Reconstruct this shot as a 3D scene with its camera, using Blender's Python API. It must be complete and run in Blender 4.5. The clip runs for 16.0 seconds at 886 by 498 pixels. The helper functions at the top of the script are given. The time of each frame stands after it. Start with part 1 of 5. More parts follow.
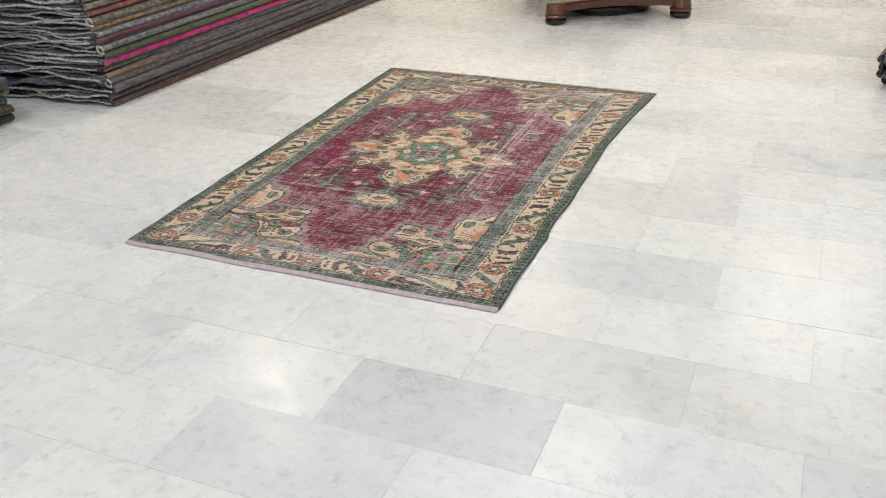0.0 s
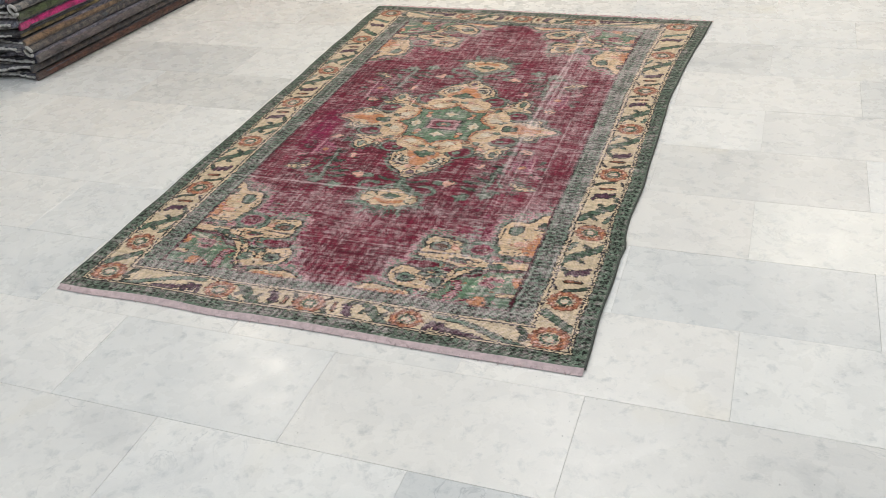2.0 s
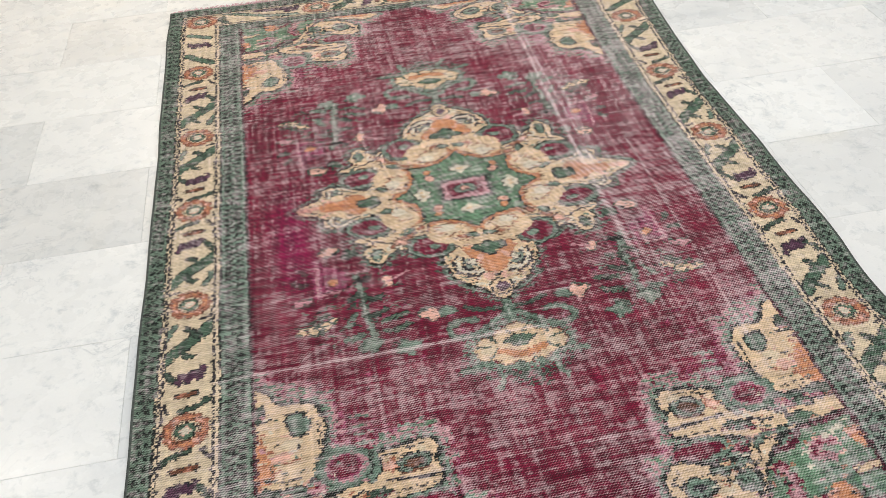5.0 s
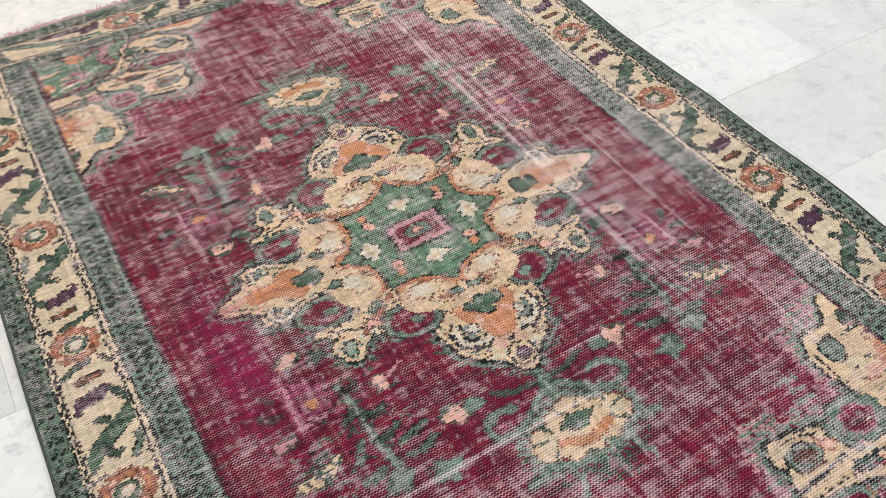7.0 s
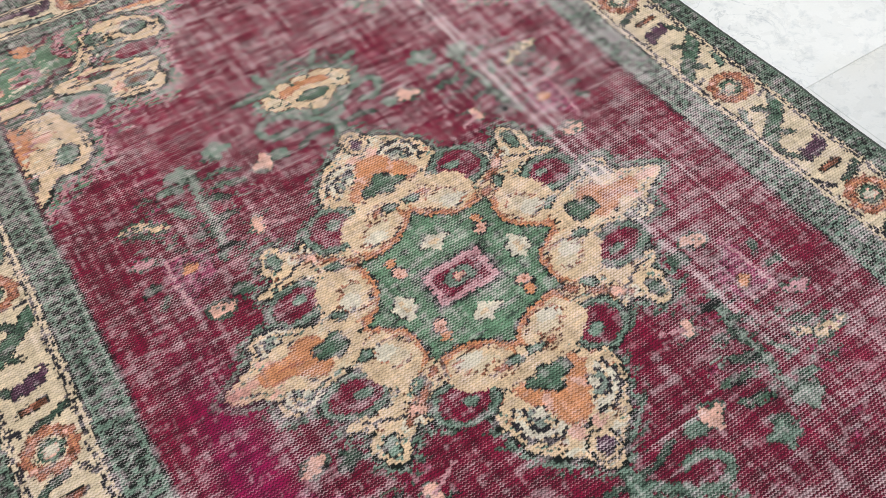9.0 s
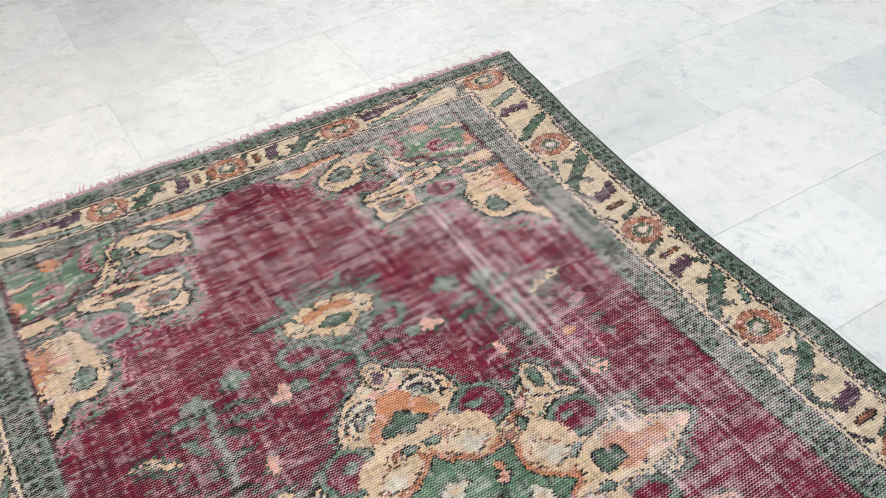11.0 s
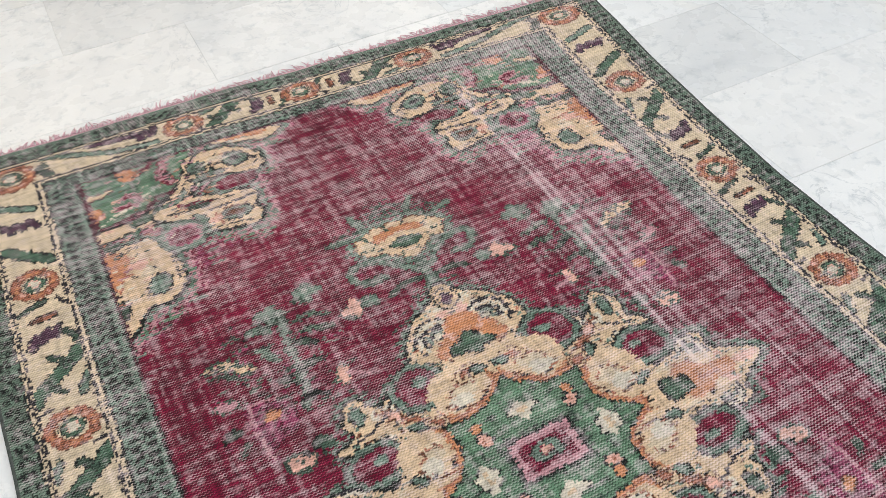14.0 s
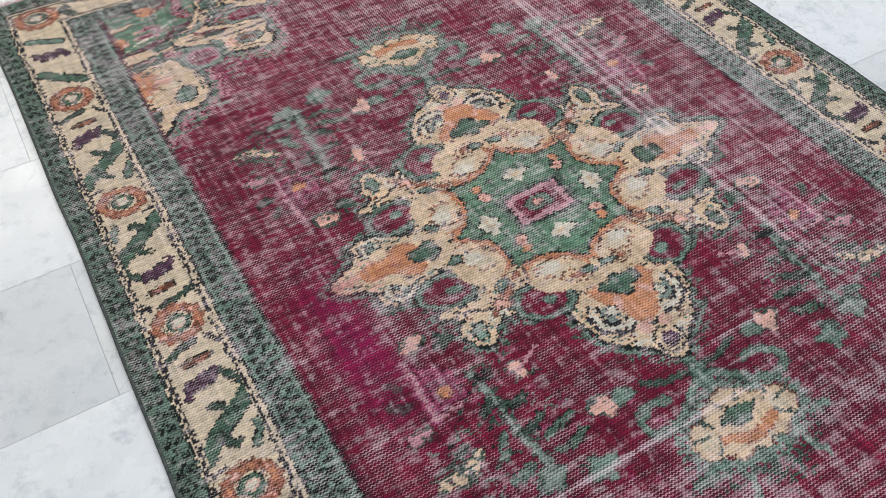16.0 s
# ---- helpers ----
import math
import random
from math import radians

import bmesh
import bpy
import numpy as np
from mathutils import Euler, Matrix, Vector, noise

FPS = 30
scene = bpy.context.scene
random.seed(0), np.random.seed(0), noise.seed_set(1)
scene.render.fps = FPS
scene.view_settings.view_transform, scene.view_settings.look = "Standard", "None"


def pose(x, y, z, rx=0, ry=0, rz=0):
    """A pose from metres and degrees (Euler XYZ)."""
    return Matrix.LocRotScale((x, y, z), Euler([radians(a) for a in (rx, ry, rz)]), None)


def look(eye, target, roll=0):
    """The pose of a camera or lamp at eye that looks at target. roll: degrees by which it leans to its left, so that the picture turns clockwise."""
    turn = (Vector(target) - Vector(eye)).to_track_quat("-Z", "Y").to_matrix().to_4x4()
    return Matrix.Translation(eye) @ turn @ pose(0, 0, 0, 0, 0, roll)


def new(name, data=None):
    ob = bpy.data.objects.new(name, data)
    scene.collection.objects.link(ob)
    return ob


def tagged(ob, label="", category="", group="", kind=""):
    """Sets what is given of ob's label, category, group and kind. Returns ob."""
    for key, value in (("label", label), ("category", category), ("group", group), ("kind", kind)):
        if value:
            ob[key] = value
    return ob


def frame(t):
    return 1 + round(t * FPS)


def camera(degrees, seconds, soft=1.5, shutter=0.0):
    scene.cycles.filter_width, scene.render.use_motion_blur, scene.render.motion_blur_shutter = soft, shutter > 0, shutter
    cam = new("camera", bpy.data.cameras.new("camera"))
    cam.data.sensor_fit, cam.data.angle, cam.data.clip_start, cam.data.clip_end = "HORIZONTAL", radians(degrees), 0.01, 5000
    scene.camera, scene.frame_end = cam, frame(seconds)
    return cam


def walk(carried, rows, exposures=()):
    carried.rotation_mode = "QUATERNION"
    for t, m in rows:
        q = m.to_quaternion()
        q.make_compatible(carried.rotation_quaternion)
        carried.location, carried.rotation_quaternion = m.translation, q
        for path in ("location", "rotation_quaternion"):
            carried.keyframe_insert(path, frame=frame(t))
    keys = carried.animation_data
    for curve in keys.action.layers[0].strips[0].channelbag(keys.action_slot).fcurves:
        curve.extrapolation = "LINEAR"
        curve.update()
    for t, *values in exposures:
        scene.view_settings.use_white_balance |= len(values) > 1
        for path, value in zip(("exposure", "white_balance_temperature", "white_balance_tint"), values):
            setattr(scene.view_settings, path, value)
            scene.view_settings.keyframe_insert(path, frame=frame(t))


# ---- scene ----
cam = camera(53.4, 16.0, soft=0.75)
PATH = [
    (0, (1.546, -3.406, 1.5), (0.836, -1.789, 0.56), -2.3),
    (0.5, (1.526, -3.32, 1.477), (0.83, -1.725, 0.491), -2.6),
    (1, (1.44, -3.055, 1.411), (0.74, -1.501, 0.364), -3.3),
    (1.5, (1.3, -2.861, 1.385), (0.588, -1.345, 0.293), -4.6),
    (2, (1.045, -2.65, 1.372), (0.408, -1.113, 0.263), -5.6),
    (2.5, (0.844, -2.456, 1.332), (0.272, -0.915, 0.193), -6.6),
    (3, (0.62, -2.224, 1.303), (0.163, -0.686, 0.109), -6.5),
    (3.5, (0.351, -2.092, 1.297), (0.084, -0.556, 0.044), -6.6),
    (4, (0.125, -1.993, 1.277), (-0.036, -0.491, -0.034), -8.1),
    (4.5, (-0.099, -1.796, 1.249), (-0.178, -0.33, -0.11), -9.5),
    (5, (-0.301, -1.662, 1.279), (-0.089, -0.167, -0.033), -4.1),
    (5.2, (-0.374, -1.61, 1.301), (-0.041, -0.12, 0.009), -2.4),
    (7.3, (-0.54, -0.997, 1.193), (0.154, 0.189, -0.261), -2.8),
    (7.5, (-0.55, -0.938, 1.199), (0.174, 0.228, -0.257), -2.3),
    (8, (-0.54, -0.862, 1.181), (0.174, 0.272, -0.304), -2.8),
    (8.5, (-0.472, -0.778, 1.149), (0.163, 0.3, -0.412), -4.2),
    (9, (-0.42, -0.706, 1.136), (0.174, 0.361, -0.448), -4.6),
    (9.5, (-0.387, -0.657, 1.148), (0.205, 0.454, -0.406), -4.7),
    (10, (-0.363, -0.597, 1.183), (0.261, 0.582, -0.308), -4.7),
    (10.2, (-0.355, -0.58, 1.2), (0.297, 0.641, -0.244), -4.6),
    (12.3, (-0.377, -0.583, 1.233), (0.344, 0.722, -0.1), -1.7),
    (12.5, (-0.376, -0.585, 1.226), (0.337, 0.713, -0.118), -1.6),
    (13, (-0.384, -0.582, 1.206), (0.308, 0.698, -0.166), -1.6),
    (13.5, (-0.41, -0.582, 1.199), (0.228, 0.69, -0.206), -2.7),
    (14, (-0.437, -0.596, 1.185), (0.156, 0.675, -0.241), -3.0),
    (14.5, (-0.483, -0.631, 1.191), (0.11, 0.651, -0.226), -2.3),
    (15, (-0.559, -0.706, 1.216), (0.119, 0.575, -0.163), -0.4),
    (15.5, (-0.653, -0.827, 1.224), (0.056, 0.404, -0.184), -0.6),
    (16, (-0.666, -0.895, 1.124), (-0.049, 0.282, -0.37), -2.9),
]
walk(cam, [(t, look(eye, target, roll)) for t, eye, target, roll in PATH],
     exposures=[(0, -0.08, 6330, 10), (0.5, -0.08, 6330, 10), (1, -0.16, 6300, 10), (2, -0.15, 6300, 10), (3, -0.09, 6250, 10), (3.5, -0.02, 6200, 10), (5.2, 0.03, 6150, 10), (8, 0.03, 6000, 10),
                (12.5, -0.06, 5880, 10), (14.5, -0.08, 5860, 10), (15.5, -0.10, 5750, 10), (16, -0.18, 5620, 10)])

# ---------------------------------------------------------------- light
world = bpy.data.worlds.new("showroom_air")
scene.world = world
world.use_nodes = True
world.node_tree.nodes["Background"].inputs["Color"].default_value = (0.9, 0.95, 1.0, 1)
world.node_tree.nodes["Background"].inputs["Strength"].default_value = 0.02

ROOM = (-4.6, 4.6, -5.2, 6.6, 3.1)          # x0, x1, y0, y1, height
# Unseen panels: the first explains a floor reflection, the others are added light.
LAMPS = [  # x, y, watts, colour, size
    (-2.3, 1.6, 24, (1.0, 0.86, 0.68), 0.16),
    (-1.2, 4.6, 43, (1.0, 0.83, 0.62), 1.10),
    (1.8, 4.2, 39, (1.0, 0.88, 0.72), 1.10),
    (0.3, 1.3, 35, (1.0, 0.95, 0.88), 1.10),
    (2.6, 0.6, 22, (0.96, 0.98, 1.0), 1.10),
    (-2.4, -1.6, 22, (0.93, 0.97, 1.0), 1.10),
    (0.6, -1.9, 19, (0.92, 0.96, 1.0), 1.10),
    (2.9, -3.2, 22, (0.90, 0.95, 1.0), 1.10),
    (-1.2, -4.2, 19, (0.90, 0.95, 1.0), 1.10),
]


# ---------------------------------------------------------------- helpers
def part(name, bm, material, parent, label=""):
    me = bpy.data.meshes.new(name)
    bm.to_mesh(me)
    bm.free()
    for m in (material if isinstance(material, (list, tuple)) else [material]):
        me.materials.append(m)
    ob = new(name, me)
    ob.parent = parent
    if label:
        tagged(ob, label)
    return ob


def thing(name, place, label, category, group="", kind=""):
    ob = new(name)
    ob.empty_display_size = 0.1
    ob.matrix_basis = pose(*place) if not isinstance(place, Matrix) else place
    return tagged(ob, label, category, group, kind)


def smooth(bm):
    for f in bm.faces:
        f.smooth = True
    return bm


def box(x0, x1, y0, y1, z0, z1, bevel=0.0):
    bm = bmesh.new()
    bmesh.ops.create_cube(bm, size=1)
    for v in bm.verts:
        v.co = Vector(((x0 + x1) / 2 + v.co.x * (x1 - x0), (y0 + y1) / 2 + v.co.y * (y1 - y0), (z0 + z1) / 2 + v.co.z * (z1 - z0)))
    if bevel:
        bmesh.ops.bevel(bm, geom=bm.edges[:], offset=bevel, segments=2, affect="EDGES", profile=0.6)
    return bm


def lathe(profile, steps=32):
    bm = bmesh.new()
    rings = []
    for r, z in profile:
        rings.append([bm.verts.new((r * math.cos(a), r * math.sin(a), z)) for a in [2 * math.pi * k / steps for k in range(steps)]])
    for a, b in zip(rings, rings[1:]):
        for k in range(steps):
            bm.faces.new((a[k], a[(k + 1) % steps], b[(k + 1) % steps], b[k]))
    bm.faces.new(rings[0][::-1])
    bm.faces.new(rings[-1])
    return smooth(bm)


def sweep(bm, points, radius, sides=6, flat=1.0):
    """A tube along points; radius a number or one for each point."""
    pts = [Vector(p) for p in points]
    rings = []
    for i, p in enumerate(pts):
        d = (pts[min(i + 1, len(pts) - 1)] - pts[max(i - 1, 0)]).normalized()
        side = d.cross(Vector((0, 0, 1)))
        side = side.normalized() if side.length > 1e-4 else Vector((1, 0, 0))
        up = side.cross(d)
        r = radius if isinstance(radius, (int, float)) else radius[i]
        rings.append([bm.verts.new(p + side * r * math.cos(a) + up * r * flat * math.sin(a))
                      for a in [2 * math.pi * k / sides for k in range(sides)]])
    for a, b in zip(rings, rings[1:]):
        for k in range(sides):
            bm.faces.new((a[k], b[k], b[(k + 1) % sides], a[(k + 1) % sides])).smooth = True
    bm.faces.new(rings[0])
    bm.faces.new(rings[-1][::-1])
    return bm


# ---------------------------------------------------------------- materials
class Nodes:
    def __init__(self, name, rough=0.5, metal=0.0):
        self.mat = bpy.data.materials.new(name)
        self.mat.use_nodes = True
        self.tree = self.mat.node_tree
        self.bsdf = self.tree.nodes["Principled BSDF"]
        self.bsdf.inputs["Roughness"].default_value = rough
        self.bsdf.inputs["Metallic"].default_value = metal

    def add(self, kind, **values):
        n = self.tree.nodes.new(kind)
        for k, v in values.items():
            n.inputs[k].default_value = v
        return n

    def link(self, a, b):
        self.tree.links.new(a, b)

    def coords(self, where="Object", scale=(1, 1, 1), shift=None):
        c = self.add("ShaderNodeTexCoord")
        m = self.add("ShaderNodeMapping", Scale=scale)
        self.link(c.outputs[where], m.inputs["Vector"])
        if shift is not None:
            self.link(shift, m.inputs["Location"])
        return m.outputs["Vector"]

    def noise(self, vector, scale, detail=4.0, rough=0.55, distortion=0.0):
        n = self.add("ShaderNodeTexNoise", Scale=scale, Detail=detail, Roughness=rough, Distortion=distortion)
        self.link(vector, n.inputs["Vector"])
        return n.outputs["Fac"]

    def ramp(self, fac, stops):
        r = self.add("ShaderNodeValToRGB")
        while len(r.color_ramp.elements) < len(stops):
            r.color_ramp.elements.new(0.5)
        for e, (p, c) in zip(r.color_ramp.elements, stops):
            e.position, e.color = p, (*c, 1) if len(c) == 3 else c
        self.link(fac, r.inputs["Fac"])
        return r.outputs["Color"]

    def grey(self, fac, a, b, lo=0.0, hi=1.0):
        m = self.add("ShaderNodeMapRange")
        for k, v in zip(("From Min", "From Max", "To Min", "To Max"), (a, b, lo, hi)):
            m.inputs[k].default_value = v
        self.link(fac, m.inputs["Value"])
        return m.outputs["Result"]

    def math(self, op, a, b=None):
        m = self.tree.nodes.new("ShaderNodeMath")
        m.operation = op
        for i, v in enumerate((a, b)):
            if v is None:
                continue
            if isinstance(v, (int, float)):
                m.inputs[i].default_value = v
            else:
                self.link(v, m.inputs[i])
        return m.outputs[0]

    def mix(self, fac, a, b, blend="MIX"):
        m = self.tree.nodes.new("ShaderNodeMix")
        m.data_type, m.blend_type = "RGBA", blend
        for sock, v in ((m.inputs[0], fac), (m.inputs[6], a), (m.inputs[7], b)):
            if isinstance(v, (int, float)):
                sock.default_value = v
            elif isinstance(v, tuple):
                sock.default_value = (*v, 1)
            else:
                self.link(v, sock)
        return m.outputs[2]

    def colour(self, v):
        if isinstance(v, tuple):
            self.bsdf.inputs["Base Color"].default_value = (*v, 1)
        else:
            self.link(v, self.bsdf.inputs["Base Color"])

    def bump(self, height, strength, distance):
        b = self.add("ShaderNodeBump", Strength=strength, Distance=distance)
        self.link(height, b.inputs["Height"])
        self.link(b.outputs["Normal"], self.bsdf.inputs["Normal"])


def marble():
    n = Nodes("polished_white_marble", 0.3)
    info = n.add("ShaderNodeObjectInfo")
    geo = n.add("ShaderNodeNewGeometry")
    shift = n.add("ShaderNodeCombineXYZ")
    n.link(n.math("MULTIPLY", info.outputs["Random"], 37.0), shift.inputs[0])
    n.link(n.math("MULTIPLY", info.outputs["Random"], 91.0), shift.inputs[1])
    n.link(n.math("MULTIPLY", geo.outputs["Random Per Island"], 53.0), shift.inputs[2])
    p = n.coords("Object", (1, 1, 1), shift.outputs[0])
    clouds = n.noise(p, 3.4, 7, 0.62, 0.8)
    fine = n.noise(p, 26.0, 6, 0.68, 0.3)
    grain = n.noise(p, 190.0, 2, 0.6)
    base = n.ramp(clouds, [(0.24, (0.64, 0.655, 0.66)), (0.40, (0.78, 0.785, 0.775)), (0.58, (0.83, 0.83, 0.81)), (0.75, (0.88, 0.875, 0.85))])
    base = n.mix(n.grey(fine, 0.46, 0.29, 0.0, 0.70), base, (0.50, 0.53, 0.54))
    base = n.mix(n.grey(grain, 0.35, 0.65, 0.0, 0.10), base, (0.60, 0.62, 0.62))
    veins = n.noise(p, 7.0, 5, 0.6, 1.6)
    line = n.math("ABSOLUTE", n.math("SUBTRACT", veins, 0.5))
    patch = n.grey(n.noise(p, 3.0, 2), 0.52, 0.66)
    base = n.mix(n.math("MULTIPLY", n.math("MULTIPLY", n.grey(line, 0.018, 0.0), patch), 0.45), base, (0.38, 0.41, 0.43))
    specks = n.noise(p, 55.0, 3, 0.7)
    base = n.mix(n.math("MULTIPLY", n.grey(specks, 0.70, 0.76), n.grey(clouds, 0.55, 0.40)), base, (0.30, 0.31, 0.31))
    rust = n.grey(n.noise(p, 2.2, 3, 0.6, 0.4), 0.62, 0.78, 0.0, 0.30)
    base = n.mix(rust, base, (0.80, 0.74, 0.58))
    base = n.mix(1.0, base, info.outputs["Color"], "MULTIPLY")
    n.colour(base)
    n.link(n.grey(n.noise(p, 14.0, 4), 0.3, 0.7, 0.22, 0.34), n.bsdf.inputs["Roughness"])
    n.bsdf.inputs["Specular IOR Level"].default_value = 0.32
    n.bump(n.math("ADD", n.math("MULTIPLY", grain, 0.15), clouds), 0.12, 0.002)
    return n.mat


def plain(name, colour, rough=0.6, scale=8.0, amount=0.12, bump=0.05, metal=0.0, dist=0.002):
    n = Nodes(name, rough, metal)
    p = n.coords()
    a, b = n.noise(p, scale, 4), n.noise(p, scale * 14, 3)
    dark = tuple(c * (1 - amount) for c in colour)
    light = tuple(min(1, c * (1 + amount)) for c in colour)
    c = n.mix(n.grey(a, 0.3, 0.7), dark, light)
    c = n.mix(n.grey(b, 0.35, 0.65, 0, 0.35), c, dark)
    n.colour(c)
    n.bump(b, bump, dist)
    return n.mat


def wood():
    n = Nodes("varnished_mahogany", 0.28)
    p = n.coords("Object", (1, 6, 6))
    g = n.noise(p, 6.0, 6, 0.65, 1.2)
    fine = n.noise(p, 60.0, 3)
    c = n.ramp(g, [(0.3, (0.055, 0.014, 0.006)), (0.55, (0.14, 0.042, 0.018)), (0.75, (0.22, 0.075, 0.03))])
    n.colour(n.mix(n.grey(fine, 0.4, 0.7, 0, 0.4), c, (0.05, 0.014, 0.007)))
    n.bump(fine, 0.05, 0.001)
    n.bsdf.inputs["Coat Weight"].default_value = 0.4
    return n.mat


def emitter(name, colour, strength):
    n = Nodes(name, 0.5)
    n.colour(colour)
    n.bsdf.inputs["Emission Color"].default_value = (*colour, 1)
    n.bsdf.inputs["Emission Strength"].default_value = strength
    return n.mat


def pile(name, colours, scale=30.0):
    """Pile of a stacked carpet: flecks of a few yarn colours with nubby relief. Its hue follows the object's colour."""
    n = Nodes(name, 0.95)
    info = n.add("ShaderNodeObjectInfo")
    shift = n.add("ShaderNodeCombineXYZ")
    n.link(n.math("MULTIPLY", info.outputs["Random"], 61.0), shift.inputs[1])
    p = n.coords("Object", (1, 0.8, 1), shift.outputs[0])
    flecks = n.noise(p, scale, 5, 0.7, 0.4)
    knots = n.noise(p, 210.0, 2, 0.7)
    c = n.mix(n.grey(flecks, 0.44, 0.57), colours[0], colours[1])
    c = n.mix(n.grey(n.noise(p, scale * 0.6, 4, 0.7), 0.56, 0.64, 0, 0.7), c, colours[2])
    c = n.mix(n.grey(n.noise(p, scale * 1.7, 4, 0.75), 0.50, 0.62, 0, 0.75), c, (0.05, 0.05, 0.06))
    c = n.mix(n.grey(knots, 0.35, 0.7, 0, 0.6), c, (0.02, 0.02, 0.02))
    n.colour(n.mix(1.0, c, info.outputs["Color"], "MULTIPLY"))
    n.bsdf.inputs["Sheen Weight"].default_value = 0.2
    n.bump(n.math("ADD", knots, n.math("MULTIPLY", flecks, 0.6)), 0.7, 0.006)
    return n.mat


def woven():
    """Knotted wool of the worn rug: yarn colour and wear from the knots' own attributes, with rows of knots, pale weft
    between and the shade of the gaps painted in beside it.
    """
    n = Nodes("worn_knotted_wool", 0.92)
    yarn = n.add("ShaderNodeAttribute")
    yarn.attribute_name = "yarn"
    wear = n.add("ShaderNodeAttribute")
    wear.attribute_name = "wear"
    p = n.coords("Object")
    wob = n.noise(p, 45.0, 2)
    slow = n.noise(p, 7.0, 2)
    sep = n.add("ShaderNodeSeparateXYZ")
    n.link(p, sep.inputs[0])
    tau = 2 * math.pi
    zig = n.math("SINE", n.math("ADD", n.math("MULTIPLY", sep.outputs["X"], tau / 0.0060), n.math("ADD", n.math("MULTIPLY", wob, 9.0), n.math("MULTIPLY", sep.outputs["Y"], 420.0))))
    drift = n.math("ADD", n.math("MULTIPLY", wob, 5.0), n.math("MULTIPLY", slow, 12.0))
    row = n.math("ADD", n.math("MULTIPLY", sep.outputs["Y"], tau / 0.0048), n.math("ADD", n.math("MULTIPLY", zig, 1.05), drift))
    rows = n.math("SINE", row)
    gaps = n.math("SINE", n.math("ADD", row, 2.3))
    cols = n.math("SINE", n.math("ADD", n.math("MULTIPLY", sep.outputs["X"], tau / 0.0030), n.math("MULTIPLY", wob, 5.0)))
    speck = n.noise(n.coords("Object", (1.0, 1.6, 1)), 190.0, 1.0, 0.6)
    fuzz = n.noise(n.coords("Object", (0.6, 1.2, 1)), 90.0, 1.5, 0.7)
    grit = n.math("SUBTRACT", n.math("ADD", speck, fuzz), 1.0)
    # bare cotton shows between the rows where the pile is worn
    weft = n.math("ADD", n.math("MULTIPLY", rows, 0.54), n.math("ADD", n.math("MULTIPLY", cols, 0.12), n.math("MULTIPLY", grit, 0.36)))
    level = n.math("ADD", weft, n.grey(wear.outputs["Fac"], 0.0, 1.6, -1.12, 1.00))
    bare = n.grey(level, -0.30, 0.42, 0.0, 0.80)
    # near-black in the colour stands for the shade between knot rows
    dark = n.grey(n.math("ADD", n.math("MULTIPLY", gaps, 0.62), n.math("ADD", n.math("MULTIPLY", cols, 0.16), n.math("MULTIPLY", grit, 0.32))), -0.06, 0.58, 0.0, 0.88)
    # the painted gap shade is weaker on pale wool, which scatters more light
    dark = n.math("MULTIPLY", dark, n.grey(yarn.outputs["Fac"], 0.06, 0.50, 1.0, 0.40))
    c = n.mix(dark, yarn.outputs["Color"], n.mix(0.86, yarn.outputs["Color"], (0.004, 0.006, 0.005)))
    cotton = n.mix(0.34, (0.88, 0.74, 0.74), yarn.outputs["Color"])
    n.colour(n.mix(bare, c, cotton))
    n.bsdf.inputs["Sheen Weight"].default_value = 0.08
    n.bsdf.inputs["Specular IOR Level"].default_value = 0.2
    n.bump(n.math("ADD", fuzz, n.math("MULTIPLY", rows, 0.3)), 0.03, 0.0010)
    return n.mat


MARBLE = marble()
MORTAR = plain("grey_joint_mortar", (0.58, 0.58, 0.56), 0.9, 30)
PAINT = plain("white_wall_paint", (0.80, 0.79, 0.76), 0.7, 3, 0.03)
CEIL = plain("white_ceiling_paint", (0.82, 0.82, 0.80), 0.8, 3, 0.03)
WOOD = wood()
BLACKWOOD = plain("black_lacquered_foot", (0.012, 0.009, 0.008), 0.2, 20, 0.3, 0.02)
WOOL = woven()
COTTON = plain("pinkish_cotton_fringe", (0.58, 0.465, 0.48), 0.95, 60, 0.2, 0.4)
PINKCOTTON = plain("faded_pink_cotton_fringe", (0.66, 0.42, 0.46), 0.95, 60, 0.2, 0.4)
GREYCORD = plain("grey_green_selvedge_cord", (0.075, 0.085, 0.075), 0.95, 120, 0.5, 0.6)
PILES = [
    pile("mixed_wool_pile", ((0.30, 0.30, 0.30), (0.62, 0.60, 0.56), (0.85, 0.70, 0.60))),
    pile("flecked_wool_pile", ((0.20, 0.20, 0.22), (0.70, 0.62, 0.55), (0.30, 0.38, 0.45)), 45.0),
    pile("plain_wool_pile", ((0.75, 0.75, 0.75), (0.95, 0.95, 0.95), (0.85, 0.85, 0.85)), 18.0),
]
ENDCORD = plain("pale_grey_overcast_edge", (0.74, 0.73, 0.70), 0.95, 70, 0.45, 0.9, dist=0.006)

# ---------------------------------------------------------------- room
X0, X1, Y0, Y1, HIGH = ROOM


def structure(name, bm, material, label, category):
    ob = part(name, bm, material, None)
    return tagged(ob, label, category, "", "structure")


